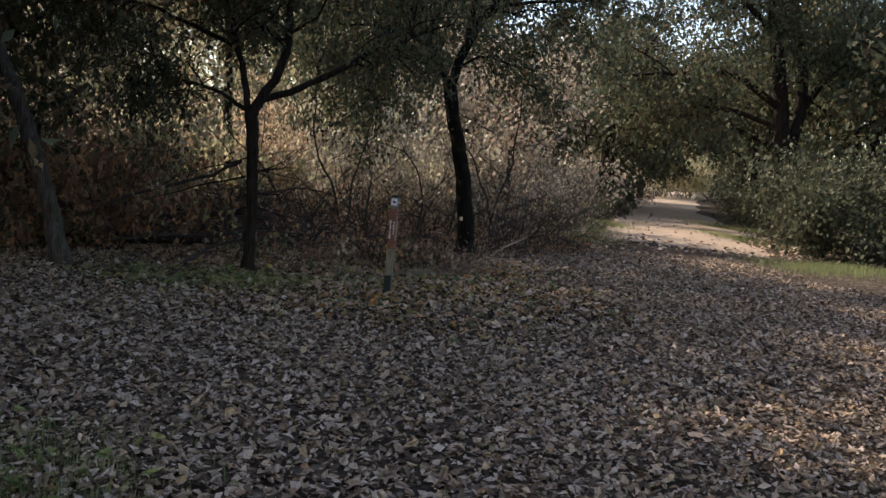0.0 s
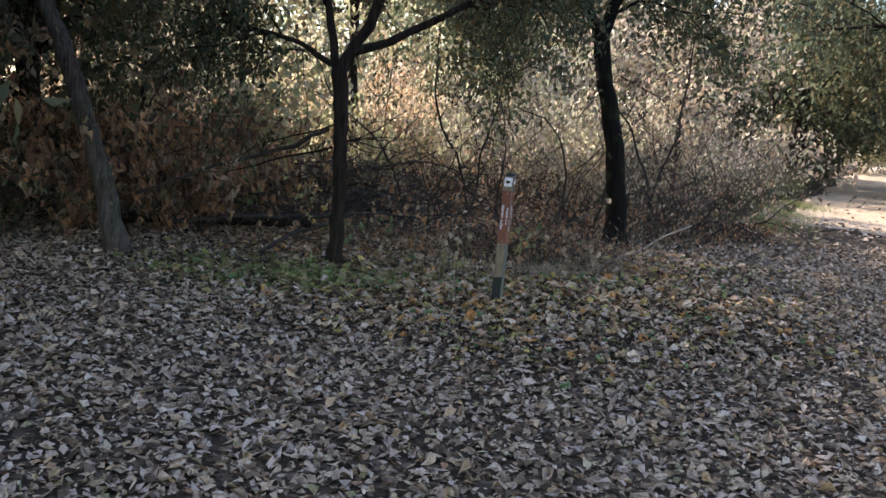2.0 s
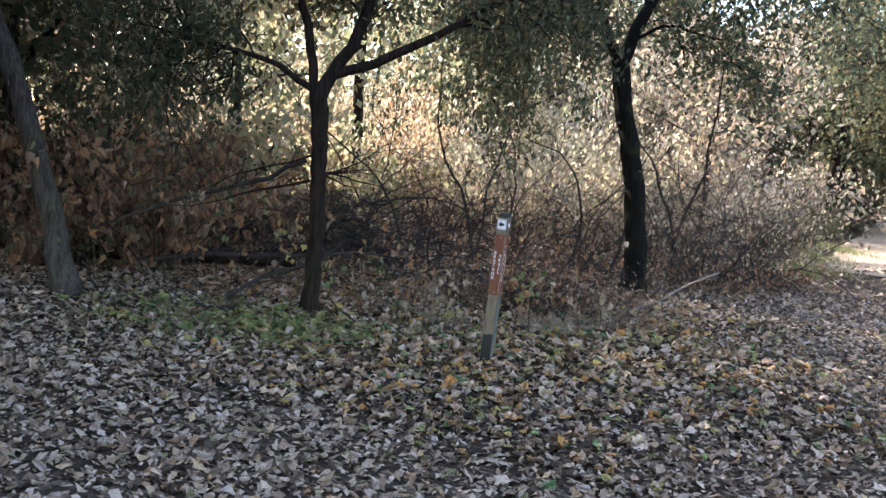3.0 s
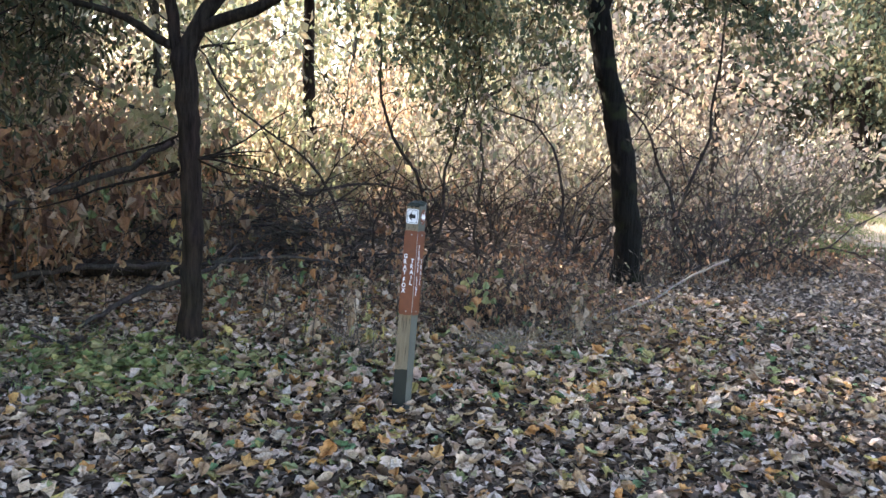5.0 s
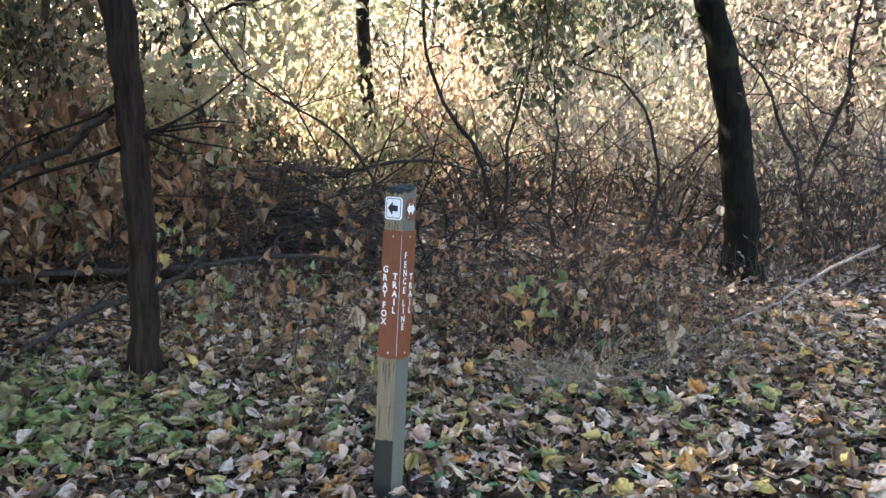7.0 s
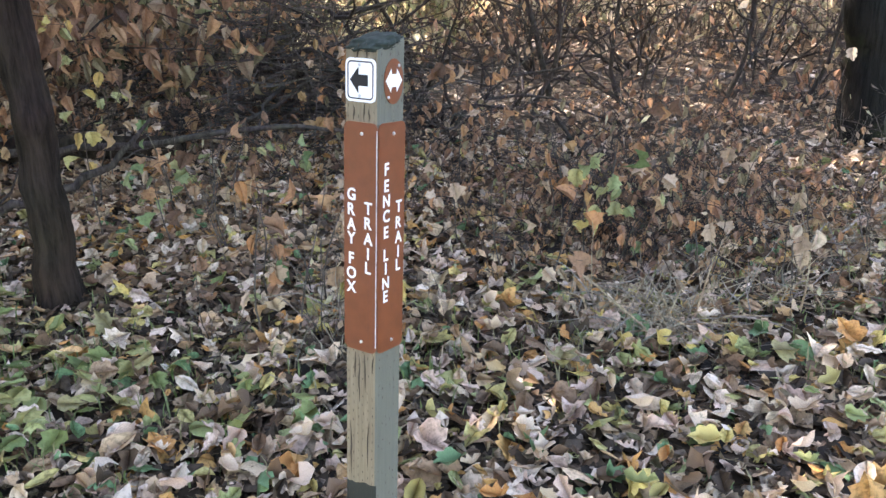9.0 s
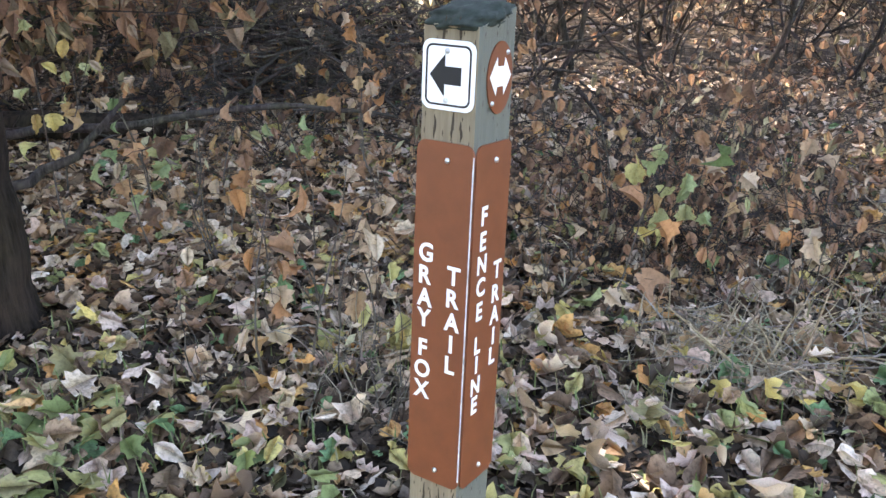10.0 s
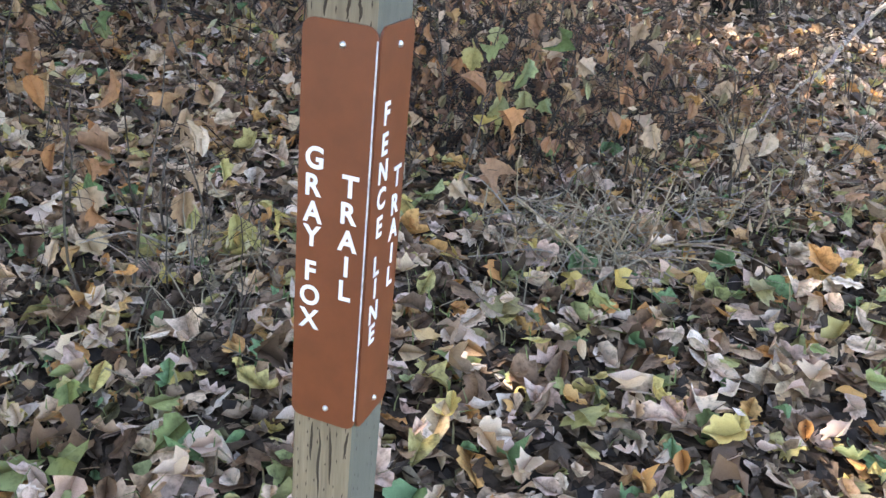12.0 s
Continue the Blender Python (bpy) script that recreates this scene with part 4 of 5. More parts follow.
    spots[5] += [(1.2, 2.55, 0.6), (0.95, 2.9, 0.7), (1.5, 2.8, 0.6), (0.15, 2.75, 0.65), (0.65, 2.6, 0.7), (-0.35, 3.3, 0.7), (-1.3, 3.3, 0.7), (1.9, 3.3, 0.6), (0.3, 3.5, 0.8), (1.3, 3.7, 0.8), (0.55, 2.15, 0.5), (0.8, 2.35, 0.6), (1.05, 2.25, 0.45), (0.4, 2.5, 0.6)]
    spots[0] += [(3.6, 5.6, 0.9), (4.6, 7.0, 0.9), (5.4, 8.3, 0.9)]
    spots[3] += [(30.6, 50.4, 1.9), (32.4, 49.4, 1.8), (31.6, 52.5, 2.4), (29.0, 51.5, 2.2), (34.2, 49.0, 2.2), (33.4, 52.5, 2.6)]
    spots[2] += [(27.5, 49.5, 2.0), (24.5, 43.0, 1.4), (31.5, 42.0, 1.4)]
    spots[6] += [(-0.75, 5.0, 0.95), (-0.3, 5.6, 0.9), (3.66, 5.9, 1.0), (5.0, 7.0, 1.0), (0.9, 6.1, 0.8), (3.1, 5.7, 0.6), (4.2, 6.3, 0.85)]
    spots[8] += [(-5.6, 4.4, 1.1), (-6.6, 3.4, 1.0), (-6.2, 2.0, 0.8)]
    for ob, places in zip(kinds, spots):
        copies(ob, places or [(0, 30, 1)], rng)


thicket()


def brush_pile():
    """A heap of dark cut branches and twigs."""
    rng = np.random.default_rng(51)
    pile = tagged(new("brush_pile"), "heap of dark dead branches and twigs", "brush pile")
    pile.location = (-1.75, 4.75, 0)
    thick, thin = [], []
    for k in range(900):
        a = rng.uniform(0, 6.283)
        r = abs(rng.normal(0, 0.55))
        p = np.array([1.5 * r * math.cos(a), 0.7 * r * math.sin(a), 0])
        p[2] = rng.uniform(0.02, 1) * max(0.08, 1.05 - 0.6 * r)
        big = k < 60
        s = sprout(rng, p, (rng.normal(0, 1), rng.normal(0, 0.6), rng.normal(0.06, 0.22)), rng.uniform(0.5, 1.5) if big else rng.uniform(0.25, 0.8), rng.uniform(0.010, 0.022) if big else rng.uniform(0.003, 0.008), 6, 0.14)
        s[0][:, 2] = np.maximum(s[0][:, 2], 0.0)
        (thick if big else thin).append(s)
    for l in thick:
        part("branch", tube_mesh("branch", [l], 6), TWIG_DARK, pile)
    tagged(part("twig_spray", tube_mesh("twig_spray", thin, 4), TWIG_MID, pile), kind="stuff")
    spots = np.concatenate([l[0][2:4] for l in thin[::4]]) + rng.normal(0, 0.03, (2 * len(thin[::4]), 3))
    spots[:, 2] = np.maximum(spots[:, 2], 0.04)
    tagged(part("caught_foliage", leaves_mesh("caught_foliage", spots, rng.uniform(0.04, 0.10, len(spots)), outline_leaf(OVAL, -0.9, 0.7), rng, hang=0.7), RUST_LEAF, pile, "withered leaves caught in the twigs"), kind="stuff")


brush_pile()


def bank_bush():
    """Dense grey-green bushes beside the track."""
    rng = np.random.default_rng(61)
    b = shrub("evergreen_bush", "dense grey-green bush beside the track", rng, 2.7, 2.2, 22, TWIG, GREY_GREEN, 16, 11, 0.09, 0.14, 0.1, "bush", 1.6, 0.34)
    tagged(b, group="bushes beside the track")
    copies(b, [(12.9, 8.7, 1.1), (14.0, 7.6, 1.1), (14.8, 8.8, 1.1), (14.3, 10.2, 1.1), (15.8, 7.0, 1.1), (15.7, 11.8, 1.0), (17.4, 17.6, 0.8), (20.2, 20.0, 0.8), (10.2, 16.9, 0.45), (8.3, 14.2, 0.4), (7.0, 11.4, 0.4), (12.6, 21.5, 0.6), (14.8, 25.4, 0.7), (17.6, 30.2, 0.8), (20.4, 35.2, 0.9), (18.6, 19.9, 0.8), (21.4, 24.4, 0.8), (24.0, 29.2, 0.9), (26.8, 34.0, 0.9)], rng)


bank_bush()


# ---- trail post ----
POST_W = 0.089
POST_PSI, POST_LEAN = 0.429, (0.031, 0.081)


def plain_material(name, color, rough=0.5, metal=0.0, wear=0.15, scale=40):
    mat, nt, bsdf = material(name, rough)
    n = noise_node(nt, scale, 5)
    r = ramp_node(nt, [(0.3, tuple(c * (1 - wear) for c in color)), (0.7, tuple(min(1, c * (1 + wear * 0.4)) for c in color))])
    nt.links.new(n.outputs[0], r.inputs[0])
    nt.links.new(r.outputs[0], bsdf.inputs["Base Color"])
    bsdf.inputs["Metallic"].default_value = metal
    return mat


def post_wood():
    mat, nt, bsdf = material("weathered_post_wood", 0.85)
    grain = noise_node(nt, 90, 6, 0.7, (1, 1, 0.05))
    broad = noise_node(nt, 14, 3, 0.5, (1, 1, 0.2))
    ramp = ramp_node(nt, [(0.3, (0.10, 0.075, 0.045)), (0.5, (0.225, 0.18, 0.115)), (0.72, (0.34, 0.285, 0.195))])
    nt.links.new(grain.outputs[0], ramp.inputs[0])
    grey = mix_color(nt, broad.outputs[0], ramp.outputs[0], (0.165, 0.132, 0.085))
    # greyer on the weathered side, a dark damp patch at the foot of the front
    tc = nt.nodes.new("ShaderNodeTexCoord")
    sep = nt.nodes.new("ShaderNodeSeparateXYZ")
    nt.links.new(tc.outputs["Object"], sep.inputs[0])
    side = nt.nodes.new("ShaderNodeMath")
    side.operation = "GREATER_THAN"
    side.inputs[1].default_value = POST_W / 2 - 0.0035
    nt.links.new(sep.outputs[0], side.inputs[0])
    half = nt.nodes.new("ShaderNodeMath")
    half.operation = "MULTIPLY"
    half.inputs[1].default_value = 0.75
    nt.links.new(side.outputs[0], half.inputs[0])
    col = mix_color(nt, half.outputs[0], grey, (0.085, 0.10, 0.088))
    low = nt.nodes.new("ShaderNodeMath")
    low.operation = "LESS_THAN"
    wob = nt.nodes.new("ShaderNodeMath")
    wob.operation = "MULTIPLY_ADD"
    wob.inputs[1].default_value, wob.inputs[2].default_value = 0.06, 0.21
    nt.links.new(broad.outputs[0], wob.inputs[0])
    nt.links.new(sep.outputs[2], low.inputs[0])
    nt.links.new(wob.outputs[0], low.inputs[1])
    front = nt.nodes.new("ShaderNodeMath")
    front.operation = "LESS_THAN"
    front.inputs[1].default_value = -POST_W / 2 + 0.0035
    nt.links.new(sep.outputs[1], front.inputs[0])
    both = nt.nodes.new("ShaderNodeMath")
    both.operation = "MULTIPLY"
    nt.links.new(low.outputs[0], both.inputs[0])
    nt.links.new(front.outputs[0], both.inputs[1])
    col = mix_color(nt, both.outputs[0], col, (0.016, 0.019, 0.014))
    nt.links.new(col, bsdf.inputs["Base Color"])
    bump(nt, bsdf, grain.outputs[0], 0.6, 0.004)
    return mat


SIGN_BROWN = plain_material("brown_sign_paint", (0.160, 0.043, 0.0125), 0.55, 0, 0.18, 25)
SIGN_WHITE = plain_material("white_sign_paint", (0.80, 0.80, 0.80), 0.4, 0, 0.1)
SIGN_BLACK = plain_material("black_sign_paint", (0.008, 0.008, 0.009), 0.7, 0, 0.1)
EDGE_GREY = plain_material("worn_white_edge", (0.55, 0.54, 0.52), 0.5, 0, 0.5, 80)
STEEL = plain_material("steel_screw", (0.55, 0.54, 0.52), 0.35, 0.9)
MOSS = plain_material("dark_moss", (0.018, 0.026, 0.019), 0.95, 0, 0.6, 120)
CRACK = plain_material("dark_crack", (0.045, 0.032, 0.02), 0.95)


def face_point(face, u, z, out):
    """A point of the post: u across the front or the side face, z up, out from the wood."""
    return (u, -POST_W / 2 - out, z) if face == "front" else (POST_W / 2 + out, u, z)


def prism(outline, face, low, high):
    """A flat plate of the given outline on one face of the post."""
    bm = bmesh.new()
    a = [bm.verts.new(face_point(face, u, z, low)) for u, z in outline]
    b = [bm.verts.new(face_point(face, u, z, high)) for u, z in outline]
    bm.faces.new(a)
    bm.faces.new(b)
    for k in range(len(a)):
        bm.faces.new((a[k], a[(k + 1) % len(a)], b[(k + 1) % len(a)], b[k]))
    bmesh.ops.recalc_face_normals(bm, faces=bm.faces)
    return bm


def round_rect(cu, cz, w, h, r, corners=(1, 1, 1, 1)):
    """Corners in order: right top, left top, left bottom, right bottom."""
    pts = []
    for k, (sx, sz) in enumerate(((1, 1), (-1, 1), (-1, -1), (1, -1))):
        if not corners[k]:
            pts.append((cu + sx * w / 2, cz + sz * h / 2))
            continue
        for j in range(7):
            a = radians(90 * k + 15 * j)
            pts.append((cu + sx * (w / 2 - r) + r * math.cos(a), cz + sz * (h / 2 - r) + r * math.sin(a)))
    return pts


def ring(outer, inner, face, low, high):
    bm = bmesh.new()
    vs = [[bm.verts.new(face_point(face, u, z, d)) for u, z in line] for line, d in ((outer, low), (outer, high), (inner, high), (inner, low))]
    n = len(outer)
    for p, q in ((0, 1), (1, 2), (2, 3)):
        for k in range(n):
            bm.faces.new((vs[p][k], vs[p][(k + 1) % n], vs[q][(k + 1) % n], vs[q][k]))
    bmesh.ops.recalc_face_normals(bm, faces=bm.faces)
    return bm


def letter_mesh(char, size):
    cu = bpy.data.curves.new("letter", "FONT")
    cu.body, cu.size, cu.align_x, cu.align_y = char, size, "CENTER", "CENTER"
    cu.extrude, cu.offset, cu.resolution_u = 0.0004, size * 0.025, 4
    ob = new("letter", cu)
    bpy.context.view_layer.update()
    me = bpy.data.meshes.new_from_object(ob.evaluated_get(bpy.context.evaluated_depsgraph_get()))
    bpy.data.objects.remove(ob)
    bpy.data.curves.remove(cu)
    me.materials.clear()
    co = np.zeros(len(me.vertices) * 3, np.float32)
    me.vertices.foreach_get("co", co)
    co = co.reshape(-1, 3)
    co[:, :2] -= (co[:, :2].max(0) + co[:, :2].min(0)) / 2
    co[:, 0] *= 0.92
    me.vertices.foreach_set("co", co.ravel())
    return me


def trail_post():
    ax = np.array([*POST_LEAN, 1.0])
    ax /= np.linalg.norm(ax)
    X = np.array([math.cos(POST_PSI), -math.sin(POST_PSI), 0])
    X = unit(X - ax * (X @ ax))
    Y = np.cross(ax, X)
    post = tagged(new("trail_post"), "weathered wooden trail post with brown lettered sign panels", "sign post")
    post.matrix_world = Matrix(((X[0], Y[0], ax[0], 0), (X[1], Y[1], ax[1], 0), (X[2], Y[2], ax[2], 0), (0, 0, 0, 1)))
    top, w = 1.245, POST_W / 2
    # the squared timber
    bm = bmesh.new()
    rng = np.random.default_rng(3)
    rings = []
    c = 0.004
    square = [(w - c, -w), (w, -w + c), (w, w - c), (w - c, w), (-w + c, w), (-w, w - c), (-w, -w + c), (-w + c, -w)]
    for z in np.r_[-0.15, np.linspace(0, top, 24)]:
        rings.append([bm.verts.new((x, y, z + (0.012 * (y / w) if z > top - 0.01 else 0))) for x, y in square])
    for a, b in zip(rings, rings[1:]):
        for k in range(8):
            bm.faces.new((a[k], a[(k + 1) % 8], b[(k + 1) % 8], b[k]))
    bm.faces.new(rings[-1])
    bmesh.ops.recalc_face_normals(bm, faces=bm.faces)
    part("timber", bm, post_wood(), post, "weathered tan and grey squared timber")
    # damp moss on the end grain
    bm = bmesh.new()
    bmesh.ops.create_icosphere(bm, subdivisions=4, radius=1)
    for v in bm.verts:
        q = max(abs(v.co.x), abs(v.co.y), 1e-6)
        h = math.hypot(v.co.x, v.co.y)
        k = 0.5 + 0.5 * h / q
        lump = 1 + 0.22 * noise.noise(v.co * 3.1) + 0.12 * noise.noise(v.co * 9)
        x, y = v.co.x * k * (w + 0.004) * lump, v.co.y * k * (w + 0.004) * lump
        v.co = Vector((x, y, top + 0.012 * y / w + v.co.z * 0.016 * lump))
    me = bpy.data.meshes.new("moss_cap")
    bm.to_mesh(me)
    bm.free()
    part("moss_cap", smooth(me), MOSS, post, "dark damp moss on the post's end")
    # incisions of the treated timber and long drying cracks
    bm = bmesh.new()
    for face in ("front", "side"):
        for i in range(6):
            for j in range(58):
                z = 0.02 + j * 0.0215 + (0.011 if i % 2 else 0)
                u = -w + 0.010 + i * 0.0138 + rng.normal(0, 0.0008)
                if rng.random() < (0.25 if face == "front" else 0.6) or 0.575 < z < 1.08 or z > top - 0.02:
                    continue
                h = rng.uniform(0.003, 0.006)
                vs = [bm.verts.new(face_point(face, u + a, z + b, 0.0005)) for a, b in ((0, -h), (0.0009, 0), (0, h), (-0.0009, 0))]
                bm.faces.new(vs)
    tagged(part("incision_pattern", bm, CRACK, post, "dark slits in the timber"), kind="stuff")
    cracks = []
    for u, z0, z1 in ((-0.004, 0.44, 0.565), (0.014, 0.47, 0.57), (-0.016, 0.50, 0.57), (0.030, 0.52, 0.57), (0.003, 1.085, 1.13), (-0.02, 1.085, 1.12), (0.02, 1.085, 1.115), (-0.012, 1.20, 1.245), (0.012, 1.21, 1.245), (-0.028, 0.25, 0.40), (0.02, 0.28, 0.41)):
        n = 9
        zs = np.linspace(z0, z1, n)
        us = u + np.cumsum(rng.normal(0, 0.0008, n))
        cracks.append((np.array([face_point("front", a, z, -0.0006) for a, z in zip(us, zs)]), 0.0024 * np.sin(np.linspace(0.25, 3.0, n))))
    for c in cracks:
        part("crack", tube_mesh("crack", [c], 5), CRACK, post, "long dark drying crack")
    # lettered panels
    low, high = 0.573, 1.084
    H, mid = high - low, (high + low) / 2
    words = {"front": ((-0.0245, (("G", 0.305), ("R", 0.37), ("A", 0.435), ("Y", 0.495), ("F", 0.585), ("O", 0.65), ("X", 0.713))),
                       (0.022, (("T", 0.355), ("R", 0.42), ("A", 0.487), ("I", 0.552), ("L", 0.615)))),
             "side": ((-0.0185, (("F", 0.19), ("E", 0.26), ("N", 0.325), ("C", 0.39), ("E", 0.46), ("L", 0.56), ("I", 0.62), ("N", 0.685), ("E", 0.745))),
                      (0.025, (("T", 0.36), ("R", 0.43), ("A", 0.495), ("I", 0.56), ("L", 0.62))))}
    glyphs = {}
    for face in ("front", "side"):
        panel = part("sign_panel", prism(round_rect(0, mid, POST_W + 0.001, H, 0.014), face, 0.0006, 0.0032), SIGN_BROWN, post, "rust-brown painted panel with white letters")
        for u, col in words[face]:
            for ch, f in col:
                if ch not in glyphs:
                    glyphs[ch] = letter_mesh(ch, 0.0365)
                ob = part("letter", glyphs[ch], SIGN_WHITE, panel)
                p = face_point(face, u, high - f * H, 0.0036)
                ob.matrix_local = Matrix.Translation(p) @ (Euler((radians(90), 0, 0)).to_matrix().to_4x4() if face == "front" else Euler((radians(90), 0, radians(90))).to_matrix().to_4x4())
        for z in (high - 0.024, low + 0.022):
            bm = bmesh.new()
            bmesh.ops.create_uvsphere(bm, u_segments=10, v_segments=6, radius=0.0042)
            for v in bm.verts:
                v.co = Vector(face_point(face, 0.004, z, 0.0032)) + Vector((v.co.x, v.co.y, v.co.z))
            part("screw", bm, STEEL, panel)
    line = prism([(w - 0.0010, low + 0.016), (w + 0.0010, low + 0.016), (w + 0.0010, high - 0.014), (w - 0.0010, high - 0.014)], "front", 0.0033, 0.0042)
    part("panel_edge", line, EDGE_GREY, post, "thin white worn edge between the panels")
    # arrow plate
    cz = 1.170
    plate = part("arrow_plate", prism(round_rect(-0.001, cz, 0.080, 0.089, 0.013), "front", 0.0005, 0.0025), SIGN_WHITE, post, "white plate with a black left arrow")
    part("border", ring(round_rect(-0.001, cz, 0.069, 0.078, 0.010), round_rect(-0.001, cz, 0.0635, 0.0725, 0.0075), "front", 0.0026, 0.0030), SIGN_BLACK, plate)
    a = [(-0.027, 0), (-0.004, 0.027), (-0.004, 0.0115), (0.021, 0.0115), (0.021, -0.0115), (-0.004, -0.0115), (-0.004, -0.027)]
    part("arrow", prism([(u - 0.002, z + cz) for u, z in a], "front", 0.0026, 0.0031), SIGN_BLACK, plate)
    for z in (cz + 0.031, cz - 0.032):
        bm = bmesh.new()
        bmesh.ops.create_uvsphere(bm, u_segments=10, v_segments=6, radius=0.0038)
        bmesh.ops.translate(bm, verts=bm.verts, vec=face_point("front", -0.003, z, 0.0025))
        part("screw", bm, STEEL, plate)
    # oval marker with a double arrow
    oval = [(0.004 + 0.032 * math.cos(k * math.tau / 28), cz - 0.002 + 0.047 * math.sin(k * math.tau / 28)) for k in range(28)]
    marker = part("trail_marker", prism(oval, "side", 0.0005, 0.0022), SIGN_BROWN, post, "oval brown marker with a white double arrow")
    d = [(-0.027, 0), (-0.010, 0.024), (-0.008, 0.013), (0.008, 0.013), (0.010, 0.024), (0.027, 0), (0.010, -0.024), (0.008, -0.013), (-0.008, -0.013), (-0.010, -0.024)]
    part("double_arrow", prism([(u + 0.004, z + cz) for u, z in d], "side", 0.0023, 0.0028), SIGN_WHITE, marker)
    for u, z in ((-0.014, cz - 0.034), (0.02, cz + 0.03)):
        bm = bmesh.new()
        bmesh.ops.create_uvsphere(bm, u_segments=8, v_segments=6, radius=0.0034)
        bmesh.ops.translate(bm, verts=bm.verts, vec=face_point("side", u, z, 0.0022))
        part("screw", bm, STEEL, marker)


trail_post()


# ---- undergrowth near the post ----
def sapling(x, y, h, leaf, seed, n=9, size=0.076, lean=(0, 0), label=""):
    """A thin young stem with a few large hanging leaves, each its own part."""
    rng = np.random.default_rng(seed)
    ob = tagged(new("sapling"), label or "thin young sapling with large withered leaves", "sapling", "saplings in the litter")
    ob.location = (x, y, float(height_at(np.array(x), np.array(y))))
    stem = sprout(rng, (0, 0, -0.03), (lean[0], lean[1], 1), h, 0.005, 8, 0.12)
    part("stem", tube_mesh("stem", [stem], 5), TWIG, ob)
    shapes = [outline_leaf(MAPLE, -1.1, 0.9, 0.7), outline_leaf(OVAL, -1.5, 1.0, 0.5), outline_leaf(BROAD, 1.2, -0.9, 0.8)]
    for k in range(n):
        j = rng.integers(3, 8)
        tw = sprout(rng, stem[0][j], (rng.normal(), rng.normal(), 0.3), rng.uniform(0.05, 0.14), 0.002, 4, 0.2, 0.12)
        part("twig", tube_mesh("twig", [tw], 3), TWIG, ob)
        part("leaf", leaves_mesh("leaf", tw[0][-1:] - (0, 0, size * 0.35), rng.uniform(0.7, 1.3) * size, shapes[k % 3], rng, hang=0.45), HANGING[leaf], ob)
    return ob


for k, (x, y, h, lf, n) in enumerate(((-0.55, 1.45, 0.50, "tan", 7), (-0.82, 1.50, 0.58, "orange", 7), (0.46, 2.16, 0.66, "yellow", 9), (-1.9, 2.75, 0.66, "orange", 10), (-2.3, 2.7, 0.75, "orange", 10),
                                      (-1.35, 2.4, 0.60, "orange", 9), (0.75, 2.35, 0.55, "orange", 7), (-0.32, 1.42, 0.26, "yellow", 4), (1.85, 3.9, 0.8, "tan", 4), (-0.9, 3.1, 0.8, "orange", 10),
                                      (-0.3, 3.3, 0.75, "rust", 10), (0.35, 2.75, 0.62, "orange", 8), (1.15, 2.7, 0.5, "tan", 7), (-2.7, 2.2, 0.8, "orange", 12), (-3.2, 1.9, 0.9, "orange", 12),
                                      (-2.5, 3.2, 1.1, "yellow", 10), (-1.5, 2.0, 0.42, "green", 5), (0.62, 2.0, 0.42, "green", 5), (-1.05, 2.75, 0.5, "green", 6), (-3.9, 1.5, 1.5, "orange", 16), (-3.6, 2.0, 1.3, "rust", 16),
                                      (-0.15, 2.3, 0.45, "tan", 7), (-1.1, 1.75, 0.45, "tan", 6), (1.5, 2.3, 0.4, "orange", 5), (0.0, 4.0, 0.9, "rust", 12), (-4.4, 1.8, 1.6, "rust", 18), (0.5, 2.45, 0.6, "rust", 7), (0.9, 2.6, 0.6, "rust", 6), (0.7, 2.8, 0.7, "rust", 7), (1.25, 2.7, 0.55, "rust", 5), (0.3, 2.3, 0.5, "orange", 5), (1.05, 2.35, 0.5, "rust", 5), (-0.2, 3.0, 0.6, "rust", 8), (-0.7, 2.7, 0.6, "rust", 8), (-1.6, 2.2, 0.5, "rust", 8), (-1.0, 3.5, 0.95, "orange", 12), (-1.3, 3.6, 0.9, "orange", 10), (-2.9, 1.7, 1.35, "orange", 16), (-3.2, 2.5, 1.5, "orange", 18), (-2.75, 2.9, 1.2, "green", 8), (-1.76, 2.5, 0.6, "green", 6), (-1.9, 2.05, 0.85, "yellow", 7), (0.95, 1.95, 0.4, "orange", 4), (1.35, 1.9, 0.42, "tan", 5))):
    sapling(x, y, h, lf, 100 + k, n)


for k, (x, y, h, lf, n, lean) in enumerate(((-0.70, 1.12, 0.66, "orange", 6, (0.08, -0.1)), (-0.60, 1.18, 0.72, "tan", 4, (0.0, -0.05)), (-0.42, 1.30, 0.46, "yellow", 3, (0.1, 0)), (0.36, 2.2, 0.62, "green", 6, (0.12, -0.1)), (0.30, 1.75, 0.50, "orange", 5, (0.05, 0)))):
    sapling(x, y, h, lf, 160 + k, n, 0.095, lean, "thin dead stalk with large curled hanging leaves")


